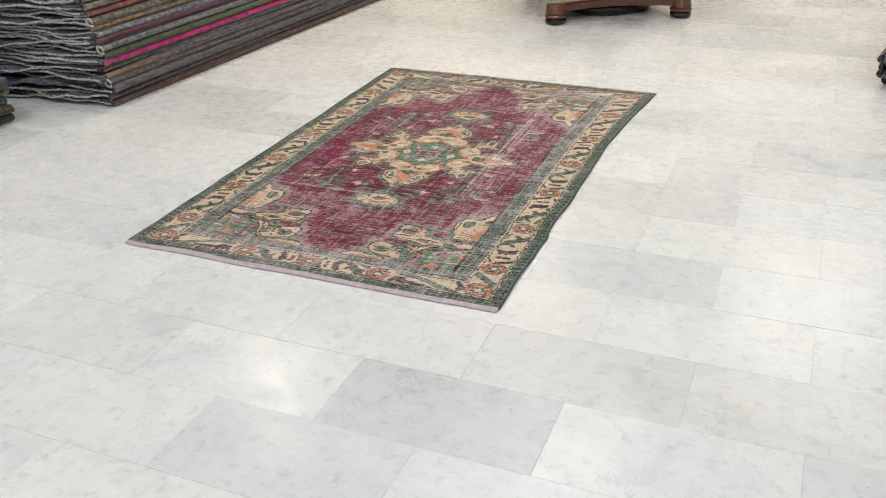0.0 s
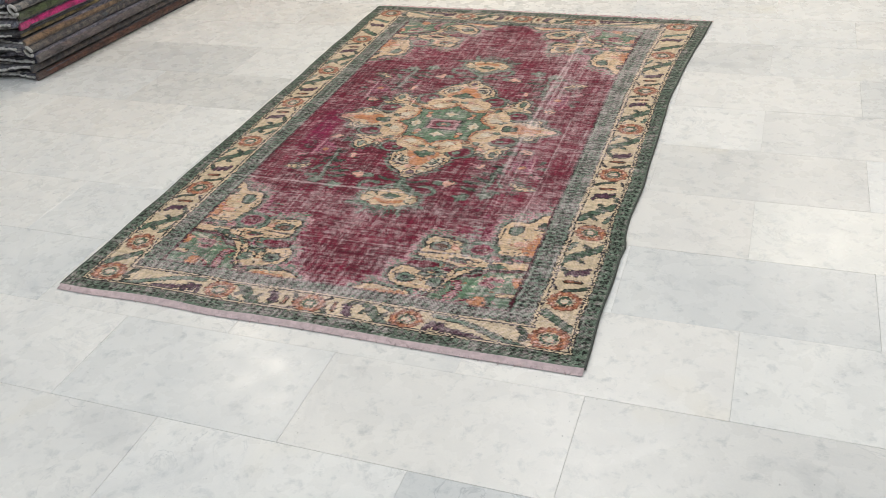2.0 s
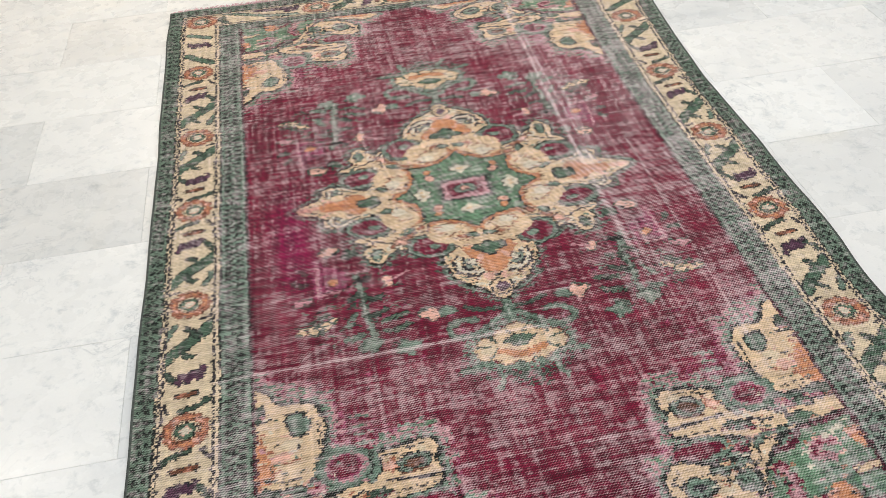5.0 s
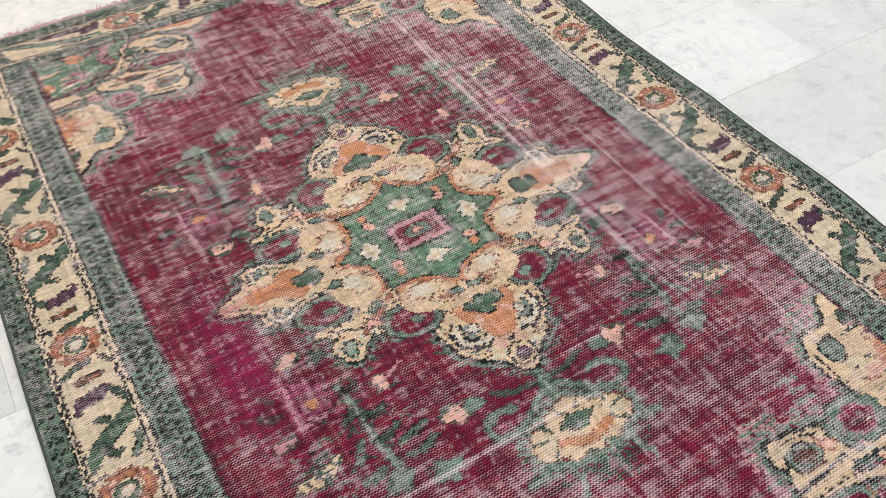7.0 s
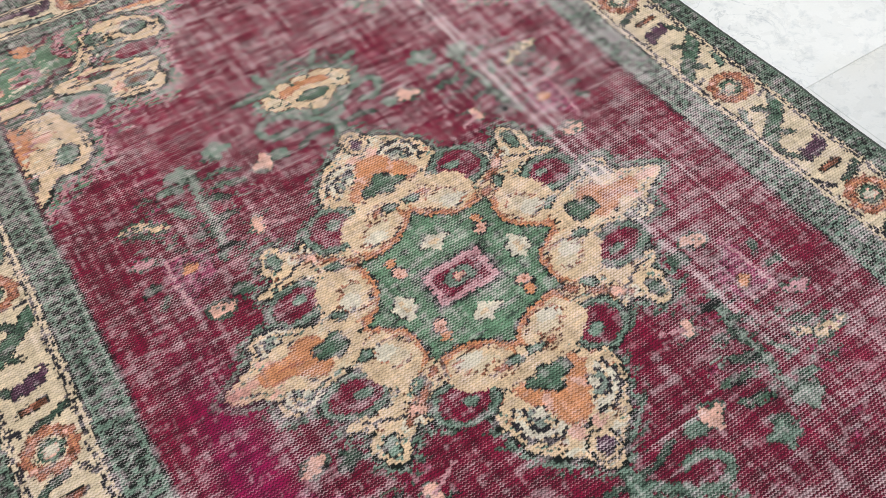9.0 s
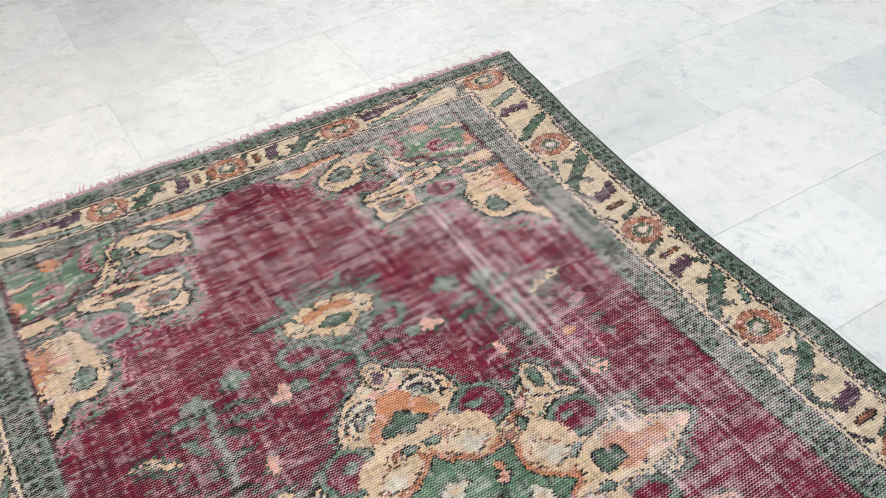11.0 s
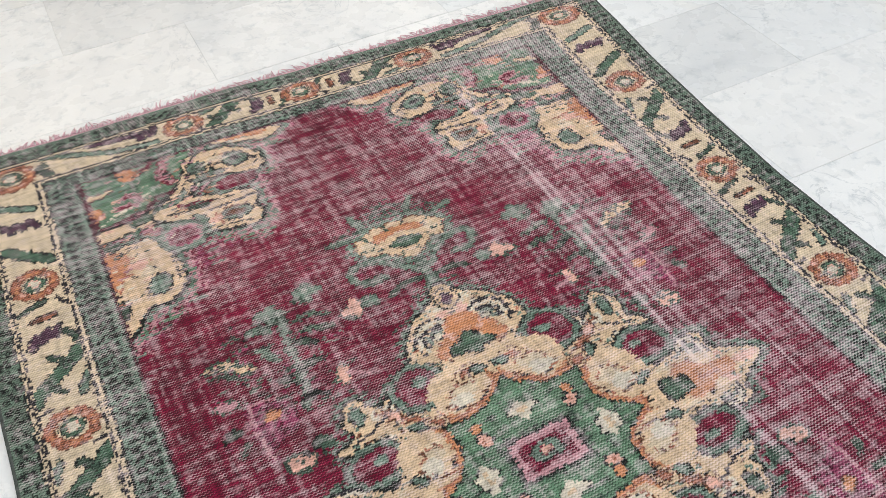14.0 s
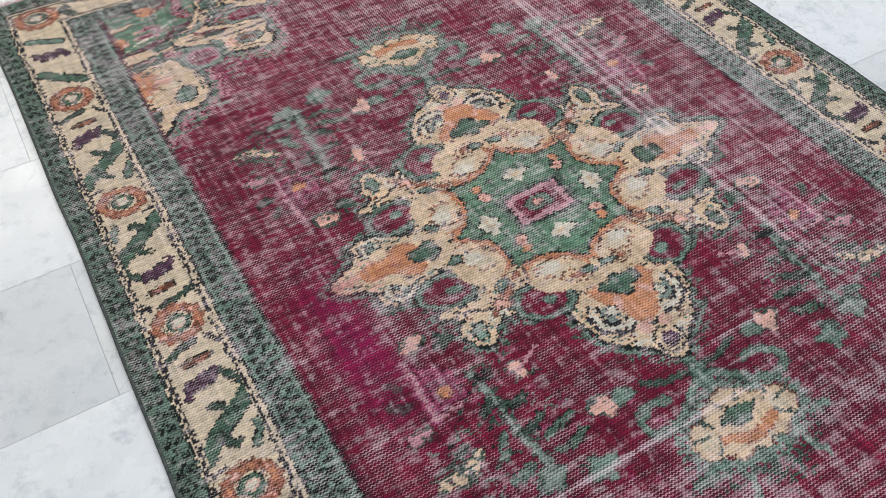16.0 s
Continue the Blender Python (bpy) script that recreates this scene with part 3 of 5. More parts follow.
def weave_sprays(m):
    """Flowering stems strewn over the field, one in each quarter."""
    rng = random.Random(21)
    for k in range(120):
        a, r = rng.uniform(0, 6.28), math.sqrt(rng.random())
        m.oval(0.310 + 0.12 * r * math.cos(a), 0.350 + 0.12 * r * math.sin(a), rng.uniform(0.006, 0.014), rng.uniform(0.002, 0.004),
               rng.choice(("pine", "pine", "rose", "deep", "grey", "green", "dark")), None, turn=rng.choice((0, 15, -20, 50)), chance=0.7)
    for k in range(30):
        m.oval(rng.uniform(0.10, 0.46), rng.uniform(0.10, 0.58), rng.uniform(0.004, 0.010), rng.uniform(0.002, 0.004), rng.choice(("rose", "deep")), None, turn=rng.uniform(0, 180), chance=0.7)
    # stem with leaves to both sides
    m.stroke([(0.276, 0.438), (0.280, 0.360), (0.284, 0.300), (0.298, 0.250)], 0.010, "grey", "pine", 0.004, chance=0.9)
    for a, b, colour in (((0.338, 0.432), (0.298, 0.420), "sage"), ((0.330, 0.396), (0.306, 0.352), "sage"), ((0.252, 0.428), (0.196, 0.414), "green"),
                         ((0.248, 0.388), (0.192, 0.380), "green"), ((0.288, 0.318), (0.238, 0.320), "pine"), ((0.276, 0.372), (0.232, 0.354), "pine"),
                         ((0.318, 0.318), (0.290, 0.296), "pine"), ((0.405, 0.250), (0.432, 0.246), "pine"), ((0.300, 0.264), (0.262, 0.262), "dark")):
        m.stroke([a, ((a[0] + b[0]) / 2, (a[1] + b[1]) / 2 + 0.006), b], 0.013, colour, "dark" if colour != "sage" else "pine", 0.003, taper=True, chance=0.8)
    m.stroke([(0.430, 0.390), (0.388, 0.392), (0.350, 0.362)], 0.018, "beige", "pine", 0.006, taper=True, chance=0.65)
    m.stroke([(0.420, 0.372), (0.388, 0.366), (0.362, 0.345)], 0.014, "pine", None, taper=True, chance=0.8)
    blossom(m, 0.215, 0.482, 0.024, "sage")
    blossom(m, 0.287, 0.458, 0.024, "grey")
    blossom(m, 0.149, 0.404, 0.022, "pink", -10)
    m.oval(0.120, 0.404, 0.016, 0.012, "sage", "pine", 0.003)
    m.oval(0.414, 0.308, 0.022, 0.010, "palepink", "pine", 0.003, 10, chance=0.9)
    m.oval(0.225, 0.281, 0.010, 0.018, "pink", "pine", 0.003, 20)
    m.stroke([(0.220, 0.280), (0.186, 0.262)], 0.007, "palepink", None)
    m.oval(0.343, 0.157, 0.020, 0.014, "pink", "pine", 0.005, 10, chance=0.85)
    m.oval(0.332, 0.166, 0.008, 0.005, "dark", None)
    m.oval(0.300, 0.176, 0.016, 0.012, "pine", "dark", 0.003)
    # squared blossom with an orange eye
    m.patch([(0.316, 0.226), (0.372, 0.196), (0.374, 0.284), (0.322, 0.278)], "rose", "deep", 0.003, round_=False, chance=0.8)
    m.stroke([(0.382, 0.292), (0.381, 0.240), (0.376, 0.182)], 0.007, "palepink", "rose", 0.004, chance=0.85)
    m.stroke([(0.380, 0.292), (0.336, 0.286)], 0.006, "palepink", None, chance=0.8)
    m.oval(0.348, 0.256, 0.012, 0.010, "orange", "brown", 0.003)
    m.stroke([(0.402, 0.226), (0.420, 0.204)], 0.014, "pine", None, taper=True)


SIDE_LEAF = [(0.54, 0.756), (0.470, 0.750), (0.424, 0.752), (0.416, 0.722), (0.398, 0.684), (0.388, 0.634), (0.398, 0.594), (0.427, 0.574), (0.466, 0.580),
             (0.484, 0.560), (0.502, 0.528), (0.526, 0.520), (0.54, 0.56)]
STEM = [(0.535, 0.790), (0.478, 0.798), (0.424, 0.800), (0.372, 0.828), (0.338, 0.846), (0.312, 0.888), (0.290, 0.940)]
HOOK = [(0.378, 0.842), (0.346, 0.836), (0.290, 0.814), (0.212, 0.804), (0.200, 0.772), (0.216, 0.746), (0.198, 0.722), (0.216, 0.692), (0.264, 0.706), (0.314, 0.714),
        (0.338, 0.764), (0.384, 0.784), (0.410, 0.800)]
END_LEAF = [(0.278, 0.963), (0.240, 0.944), (0.222, 0.952), (0.158, 0.918), (0.156, 0.874), (0.184, 0.852), (0.248, 0.872), (0.284, 0.868), (0.318, 0.888)]
PETAL = [(0.250, 0.99), (0.232, 0.964), (0.170, 0.962), (0.120, 0.948), (0.070, 0.988)]


def weave_corner(m):
    # faded ground along the corner's edge, with fingers reaching into the field
    m.patch([(0.54, 0.46), (0.500, 0.505), (0.440, 0.530), (0.372, 0.560), (0.362, 0.620), (0.330, 0.640), (0.290, 0.665), (0.215, 0.668), (0.176, 0.700), (0.178, 0.760), (0.180, 0.810),
             (0.135, 0.845), (0.128, 0.905), (0.080, 0.950), (0.030, 1.0), (0.56, 1.02)], "rose", None, teeth=0.016, tooth=0.028, chance=0.40)
    for shape in (SIDE_LEAF, HOOK, END_LEAF, PETAL):
        m.patch(shape, "palepink", None, grow=0.026, teeth=0.012, tooth=0.024, chance=0.45)
        m.patch(shape, "sage", None, grow=0.013, teeth=0.009, tooth=0.020, chance=0.90)
    rng = random.Random(9)
    for a, b in (((0.150, 0.868), (0.108, 0.858)), ((0.158, 0.854), (0.136, 0.834)), ((0.192, 0.712), (0.160, 0.690)), ((0.214, 0.690), (0.200, 0.654)), ((0.250, 0.694), (0.262, 0.660)),
                 ((0.330, 0.690), (0.290, 0.628)), ((0.386, 0.660), (0.338, 0.618)), ((0.384, 0.620), (0.344, 0.588)), ((0.392, 0.590), (0.350, 0.552)), ((0.424, 0.568), (0.408, 0.538)),
                 ((0.446, 0.568), (0.438, 0.520)), ((0.484, 0.552), (0.470, 0.518)), ((0.512, 0.516), (0.498, 0.480)), ((0.190, 0.760), (0.160, 0.752)), ((0.190, 0.800), (0.156, 0.812)),
                 ((0.120, 0.940), (0.092, 0.924)), ((0.290, 0.706), (0.292, 0.676)), ((0.110, 0.960), (0.070, 0.958))):
        for q in range(4):
            y, reach = a[1] + (b[1] - a[1]) * q / 3, rng.uniform(0.010, 0.034)
            m.bar(a[0] - reach, a[0] + 0.012, y - 0.006, y + 0.005, "palepink", chance=0.55)
            m.bar(a[0] - reach + 0.008, a[0] + 0.014, y - 0.004, y + 0.003, ("sage", "grey", "leaf")[q % 3], chance=0.85)
    # green ground of the corner itself
    m.patch([(0.54, 0.815), (0.478, 0.828), (0.416, 0.836), (0.384, 0.868), (0.334, 0.876), (0.318, 0.910), (0.300, 0.955), (0.278, 0.99), (0.54, 0.99)], "leaf", "deep", 0.010, round_=False)
    m.patch([(0.53, 0.890), (0.46, 0.90), (0.40, 0.93), (0.37, 0.985), (0.53, 0.985)], "sage", None, round_=False, chance=0.55)
    m.stroke([(0.345, 0.970), (0.360, 0.925), (0.350, 0.900)], 0.018, "palepink", "wine", 0.005, chance=0.6)
    m.stroke([(0.460, 0.866), (0.420, 0.864), (0.415, 0.890), (0.440, 0.895)], 0.010, "wine", "palepink", 0.005, chance=0.75)
    m.stroke([(0.400, 0.955), (0.370, 0.975)], 0.010, "wine", None)
    m.stroke([(0.470, 0.930), (0.510, 0.925)], 0.012, "beige", "deep", 0.004)
    m.stroke([(0.480, 0.842), (0.444, 0.856)], 0.010, "bone", None, chance=0.8)
    for cx, cy, t in ((0.512, 0.868, 30), (0.426, 0.966, -20)):
        m.oval(cx, cy, 0.018, 0.022, "orange", "rust", 0.003, t)
        m.oval(cx - 0.016, cy - 0.012, 0.010, 0.007, "pink", "rust", 0.002)
    m.bar(0.508, 0.54, 0.50, 0.98, "deep", chance=0.75)
    # leaf beside the side border
    m.patch(SIDE_LEAF, "beige", "dark", 0.0075)
    m.patch([(0.525, 0.745), (0.492, 0.738), (0.478, 0.706), (0.496, 0.676), (0.506, 0.640), (0.525, 0.640)], "orange", "rust", 0.002, chance=0.85)
    m.oval(0.470, 0.690, 0.020, 0.012, "pink", None, turn=20)
    m.oval(0.450, 0.665, 0.018, 0.010, "cream", None)
    for cx, cy in ((0.480, 0.716), (0.462, 0.704), (0.488, 0.672), (0.446, 0.700)):
        m.oval(cx, cy, 0.010, 0.0026, "rust", None, turn=8)
    m.patch([(0.456, 0.606), (0.430, 0.598), (0.414, 0.616), (0.420, 0.640), (0.440, 0.654), (0.450, 0.630)], "sage", "dark", 0.005)
    m.oval(0.508, 0.588, 0.012, 0.020, "pine", "dark", 0.004)
    m.patch([(0.525, 0.775), (0.494, 0.768), (0.484, 0.754), (0.500, 0.746), (0.525, 0.750)], "pine", "dark", 0.003)
    # long diagonal stem
    m.stroke(STEM, 0.030, "beige", "dark", 0.006)
    m.patch(HOOK, "beige", "dark", 0.0075)
    m.stroke([(0.450, 0.806), (0.408, 0.812)], 0.020, "green", "dark", 0.003, taper=True)
    m.stroke([(0.470, 0.780), (0.440, 0.776)], 0.014, "green", "dark", 0.003, taper=True)
    m.stroke([(0.392, 0.826), (0.352, 0.828), (0.330, 0.850)], 0.010, "sage", "dark", 0.003)
    m.stroke([(0.340, 0.806), (0.300, 0.796)], 0.018, "pine", "dark", 0.003, taper=True)
    m.stroke([(0.380, 0.800), (0.340, 0.792)], 0.005, "ink", None)
    # wine eye in the crook of the leaf
    m.oval(0.368, 0.734, 0.050, 0.040, "sage", "pine", 0.004)
    m.oval(0.368, 0.736, 0.036, 0.029, "palepink", "grey", 0.004, chance=0.75)
    m.oval(0.370, 0.736, 0.025, 0.021, "wine", "rose", 0.004)
    # hooked scroll
    m.oval(0.250, 0.742, 0.030, 0.018, "sage", "dark", 0.005, 10)
    m.oval(0.250, 0.742, 0.020, 0.010, "brown", "dark", 0.003, 10)
    m.stroke([(0.330, 0.770), (0.312, 0.742), (0.318, 0.720)], 0.012, "sage", "dark", 0.004)
    m.stroke([(0.360, 0.820), (0.330, 0.808), (0.290, 0.800)], 0.007, "wine", None, chance=0.8)
    m.oval(0.232, 0.716, 0.012, 0.006, "cream", None)
    m.stroke([(0.206, 0.782), (0.244, 0.778), (0.300, 0.774)], 0.007, "ink", None)
    m.stroke([(0.224, 0.760), (0.272, 0.764)], 0.006, "brown", None)
    m.stroke([(0.286, 0.726), (0.292, 0.758)], 0.008, "rust", None)
    m.oval(0.292, 0.744, 0.012, 0.008, "pink", "rust", 0.002)
    # wine eye between scroll and end leaf
    m.oval(0.238, 0.838, 0.054, 0.026, "sage", "dark", 0.004, -6)
    m.oval(0.230, 0.838, 0.046, 0.018, "wine", "deep", 0.002, -6)
    # leaf and petal along the end border
    m.patch(PETAL, "beige", "dark", 0.006)
    m.patch([(0.236, 0.985), (0.220, 0.972), (0.170, 0.972), (0.120, 0.974), (0.110, 0.985)], "orange", "rust", 0.002)
    m.patch(END_LEAF, "beige", "dark", 0.0075)
    m.oval(0.208, 0.906, 0.024, 0.017, "sage", "dark", 0.006)
    m.oval(0.208, 0.906, 0.011, 0.008, "ink", None)
    m.stroke([(0.244, 0.934), (0.262, 0.912), (0.258, 0.886)], 0.006, "dark", None)
    m.stroke([(0.300, 0.872), (0.268, 0.884), (0.246, 0.880)], 0.012, "sage", "dark", 0.004)
    m.oval(0.250, 0.922, 0.014, 0.008, "cream", None)
    m.stroke([(0.180, 0.900), (0.164, 0.892)], 0.006, "ink", None)
    m.patch([(0.306, 0.930), (0.278, 0.926), (0.268, 0.906), (0.286, 0.890), (0.308, 0.896)], "sage", "dark", 0.004)
    m.oval(0.286, 0.914, 0.010, 0.006, "green", "dark", 0.002)
    for a, b in (((0.404, 0.690), (0.398, 0.620)), ((0.420, 0.600), (0.462, 0.600)), ((0.440, 0.740), (0.500, 0.732)), ((0.222, 0.798), (0.300, 0.800)), ((0.226, 0.704), (0.300, 0.722)),
                 ((0.168, 0.884), (0.184, 0.868)), ((0.232, 0.884), (0.280, 0.884)), ((0.400, 0.790), (0.346, 0.808)), ((0.330, 0.862), (0.316, 0.890)), ((0.300, 0.850), (0.340, 0.828))):
        m.stroke([a, b], 0.0045, "dark", None, chance=0.7)
    for k in range(150):
        u, v = rng.random(), rng.random()
        if u + v > 1:
            u, v = 1 - u, 1 - v
        m.oval(0.515 - 0.36 * u, 0.980 - 0.42 * v, rng.uniform(0.004, 0.011), rng.uniform(0.002, 0.0034),
               rng.choice(("dark", "pine", "sage", "pink", "rust", "bone", "palepink")), None, turn=rng.choice((0, 0, 20, -20)), chance=0.8)


def rosette(m, cx, cy, rx, ry):
    for k in range(12):
        a = k * 0.5236
        m.oval(cx + rx * 0.84 * math.cos(a), cy + ry * 0.84 * math.sin(a), rx * 0.24, ry * 0.24, "rust", "brown", 0.002, fold=False, chance=0.9)
    m.oval(cx, cy, rx * 0.92, ry * 0.92, "rust", None, fold=False, chance=0.75)
    for k in range(16):
        a = k * 0.3927 + 0.2
        m.oval(cx + rx * 0.80 * math.cos(a), cy + ry * 0.80 * math.sin(a), rx * 0.13, ry * 0.08, ("orange", "pink", "brown", "orange")[k % 4], None, turn=math.degrees(a) + 90, fold=False)
    m.oval(cx, cy, rx * 0.60, ry * 0.58, "cream", "brown", 0.0025, fold=False)
    m.oval(cx, cy, rx * 0.46, ry * 0.44, "green", "dark", 0.0025, fold=False)
    m.oval(cx, cy, rx * 0.24, ry * 0.22, "bone", "pink", 0.002, fold=False)


def border_unit(m, place, length, flip, wide):
    """Leaf, comb and sprig between two rosettes. place(s, w) maps along and across onto the rug."""
    w = wide

    def st(points, width, colour, rim=None, **kw):
        m.stroke([place(s * length, v * w * flip) for s, v in points], width, colour, rim, 0.003, fold=False, **kw)

    st([(0.20, -0.92), (0.27, -0.55), (0.34, 0.05), (0.42, 0.70), (0.46, 0.95)], 0.024, "green", "dark")
    st([(0.29, -0.35), (0.24, -0.12), (0.215, 0.10)], 0.010, "pine", "dark")
    st([(0.385, 0.35), (0.43, 0.15), (0.455, -0.10)], 0.010, "pine", "dark")
    st([(0.18, 0.62), (0.24, 0.80), (0.28, 0.9)], 0.010, "sage", "dark")
    st([(0.14, -0.5), (0.12, -0.9)], 0.006, "ink")
    st([(0.55, -0.62), (0.64, -0.42), (0.57, -0.22), (0.66, 0.0), (0.58, 0.20), (0.65, 0.42)], 0.011, "plum", "ink")
    st([(0.60, -0.30), (0.60, 0.12)], 0.012, "plum")
    st([(0.62, 0.55), (0.56, 0.85), (0.52, 0.95)], 0.009, "pine", "dark")
    st([(0.735, -0.35), (0.745, 0.40)], 0.010, "brown", "dark")
    st([(0.73, 0.0), (0.74, 0.25)], 0.006, "rust")
    st([(0.80, -0.85), (0.84, -0.35), (0.86, 0.2)], 0.009, "pine", "dark")
    st([(0.80, 0.90), (0.86, 0.65)], 0.009, "ink")


def weave_border(m, side_in, side_out, end_in, end_out):
    cx, cy = (side_in + side_out) / 2, (end_in + end_out) / 2
    hw, hh = (side_out - side_in) / 2, (end_out - end_in) / 2
    inside_ends = (np.abs(m.y) < end_out - 0.004) & (np.abs(m.x) < side_out - 0.004)
    sides = [-0.915, -0.588, -0.253, 0.070, 0.390, 0.738]
    m.limit = inside_ends & (np.abs(m.x) > side_in + 0.002)
    for sgn in (-1, 1):
        for k, s in enumerate(sides[:-1]):
            length = sides[k + 1] - s
            down = (k % 2 == 0) == (sgn > 0)
            base = s if not down else sides[k + 1]
            way = 1 if not down else -1
            border_unit(m, lambda a, w, base=base, way=way, sgn=sgn: (sgn * (cx + w), base + way * a), length, sgn if not down else -sgn, hw)
        for s0, s1 in ((0.738, 1.070), (-0.915, -1.070)):
            d = 1 if s1 > s0 else -1
            m.stroke([(sgn * (cx - 0.036), s0 + d * 0.055), (sgn * cx, s0 + d * 0.082), (sgn * (cx + 0.036), s0 + d * 0.11)], 0.020, "green", "dark", fold=False)
            if d > 0:
                m.stroke([(sgn * (cx - 0.03 + 0.012 * q), s0 + 0.16 + 0.024 * (q % 2)) for q in range(6)], 0.011, "plum", "ink", fold=False)
                m.stroke([(sgn * (cx - 0.03), s0 + 0.215), (sgn * (cx + 0.03), s0 + 0.245)], 0.016, "sage", "dark", fold=False)
    ends = [-0.272, 0.0, 0.275]
    m.limit = inside_ends & (np.abs(m.y) > end_in + 0.002)
    for sgn in (-1, 1):
        for k, (a, b) in enumerate(((-0.272, 0.0), (0.0, 0.275))):
            base, way = (a, 1) if k == 0 else (b, -1)
            border_unit(m, lambda q, w, base=base, way=way, sgn=sgn: (base + way * q, sgn * (cy + w)), b - a, 1 if k == 0 else -1, hh)
        for a, b in ((0.275, 0.640), (-0.272, -0.640)):
            d = 1 if b > a else -1
            m.stroke([(a + d * 0.065, sgn * (cy - 0.030)), (a + d * 0.15, sgn * (cy - 0.020)), (a + d * 0.26, sgn * (cy + 0.026)), (a + d * 0.30, sgn * (cy + 0.034))], 0.013, "sage", "dark", fold=False)
            m.stroke([(a + d * 0.10, sgn * (cy + 0.012)), (a + d * 0.15, sgn * (cy + 0.022)), (a + d * 0.20, sgn * (cy + 0.03))], 0.012, "plum", "ink", fold=False)
            m.stroke([(a + d * (0.060 + 0.011 * q), sgn * (cy + 0.024 - 0.030 * (q % 2))) for q in range(5)], 0.011, "plum", "ink", fold=False)
            m.stroke([(a + d * 0.29, sgn * (cy - 0.03)), (a + d * 0.31, sgn * cy), (a + d * 0.30, sgn * (cy + 0.01))], 0.014, "pine", "ink", fold=False)
    m.limit = None
    for sgn in (-1, 1):
        for s in sides:
            rosette(m, sgn * cx, s, 0.040, 0.038)
        for s in ends:
            rosette(m, s, sgn * cy, 0.042, 0.034)
        for e in (-1, 1):
            rosette(m, sgn * (cx - 0.004), e * (cy - 0.004), 0.046, 0.042)


def ticks(u, v, along, across, shade):
    """Small dark marks of a guard stripe: True where a mark falls."""
    a, b = (u / along) % 1.0, v
    return ((np.abs(b - 0.32) < 0.13) | (np.abs(b - 0.72) < 0.13)) & (a > shade) | ((np.abs(b - 0.52) < 0.10) & (a < 0.30))


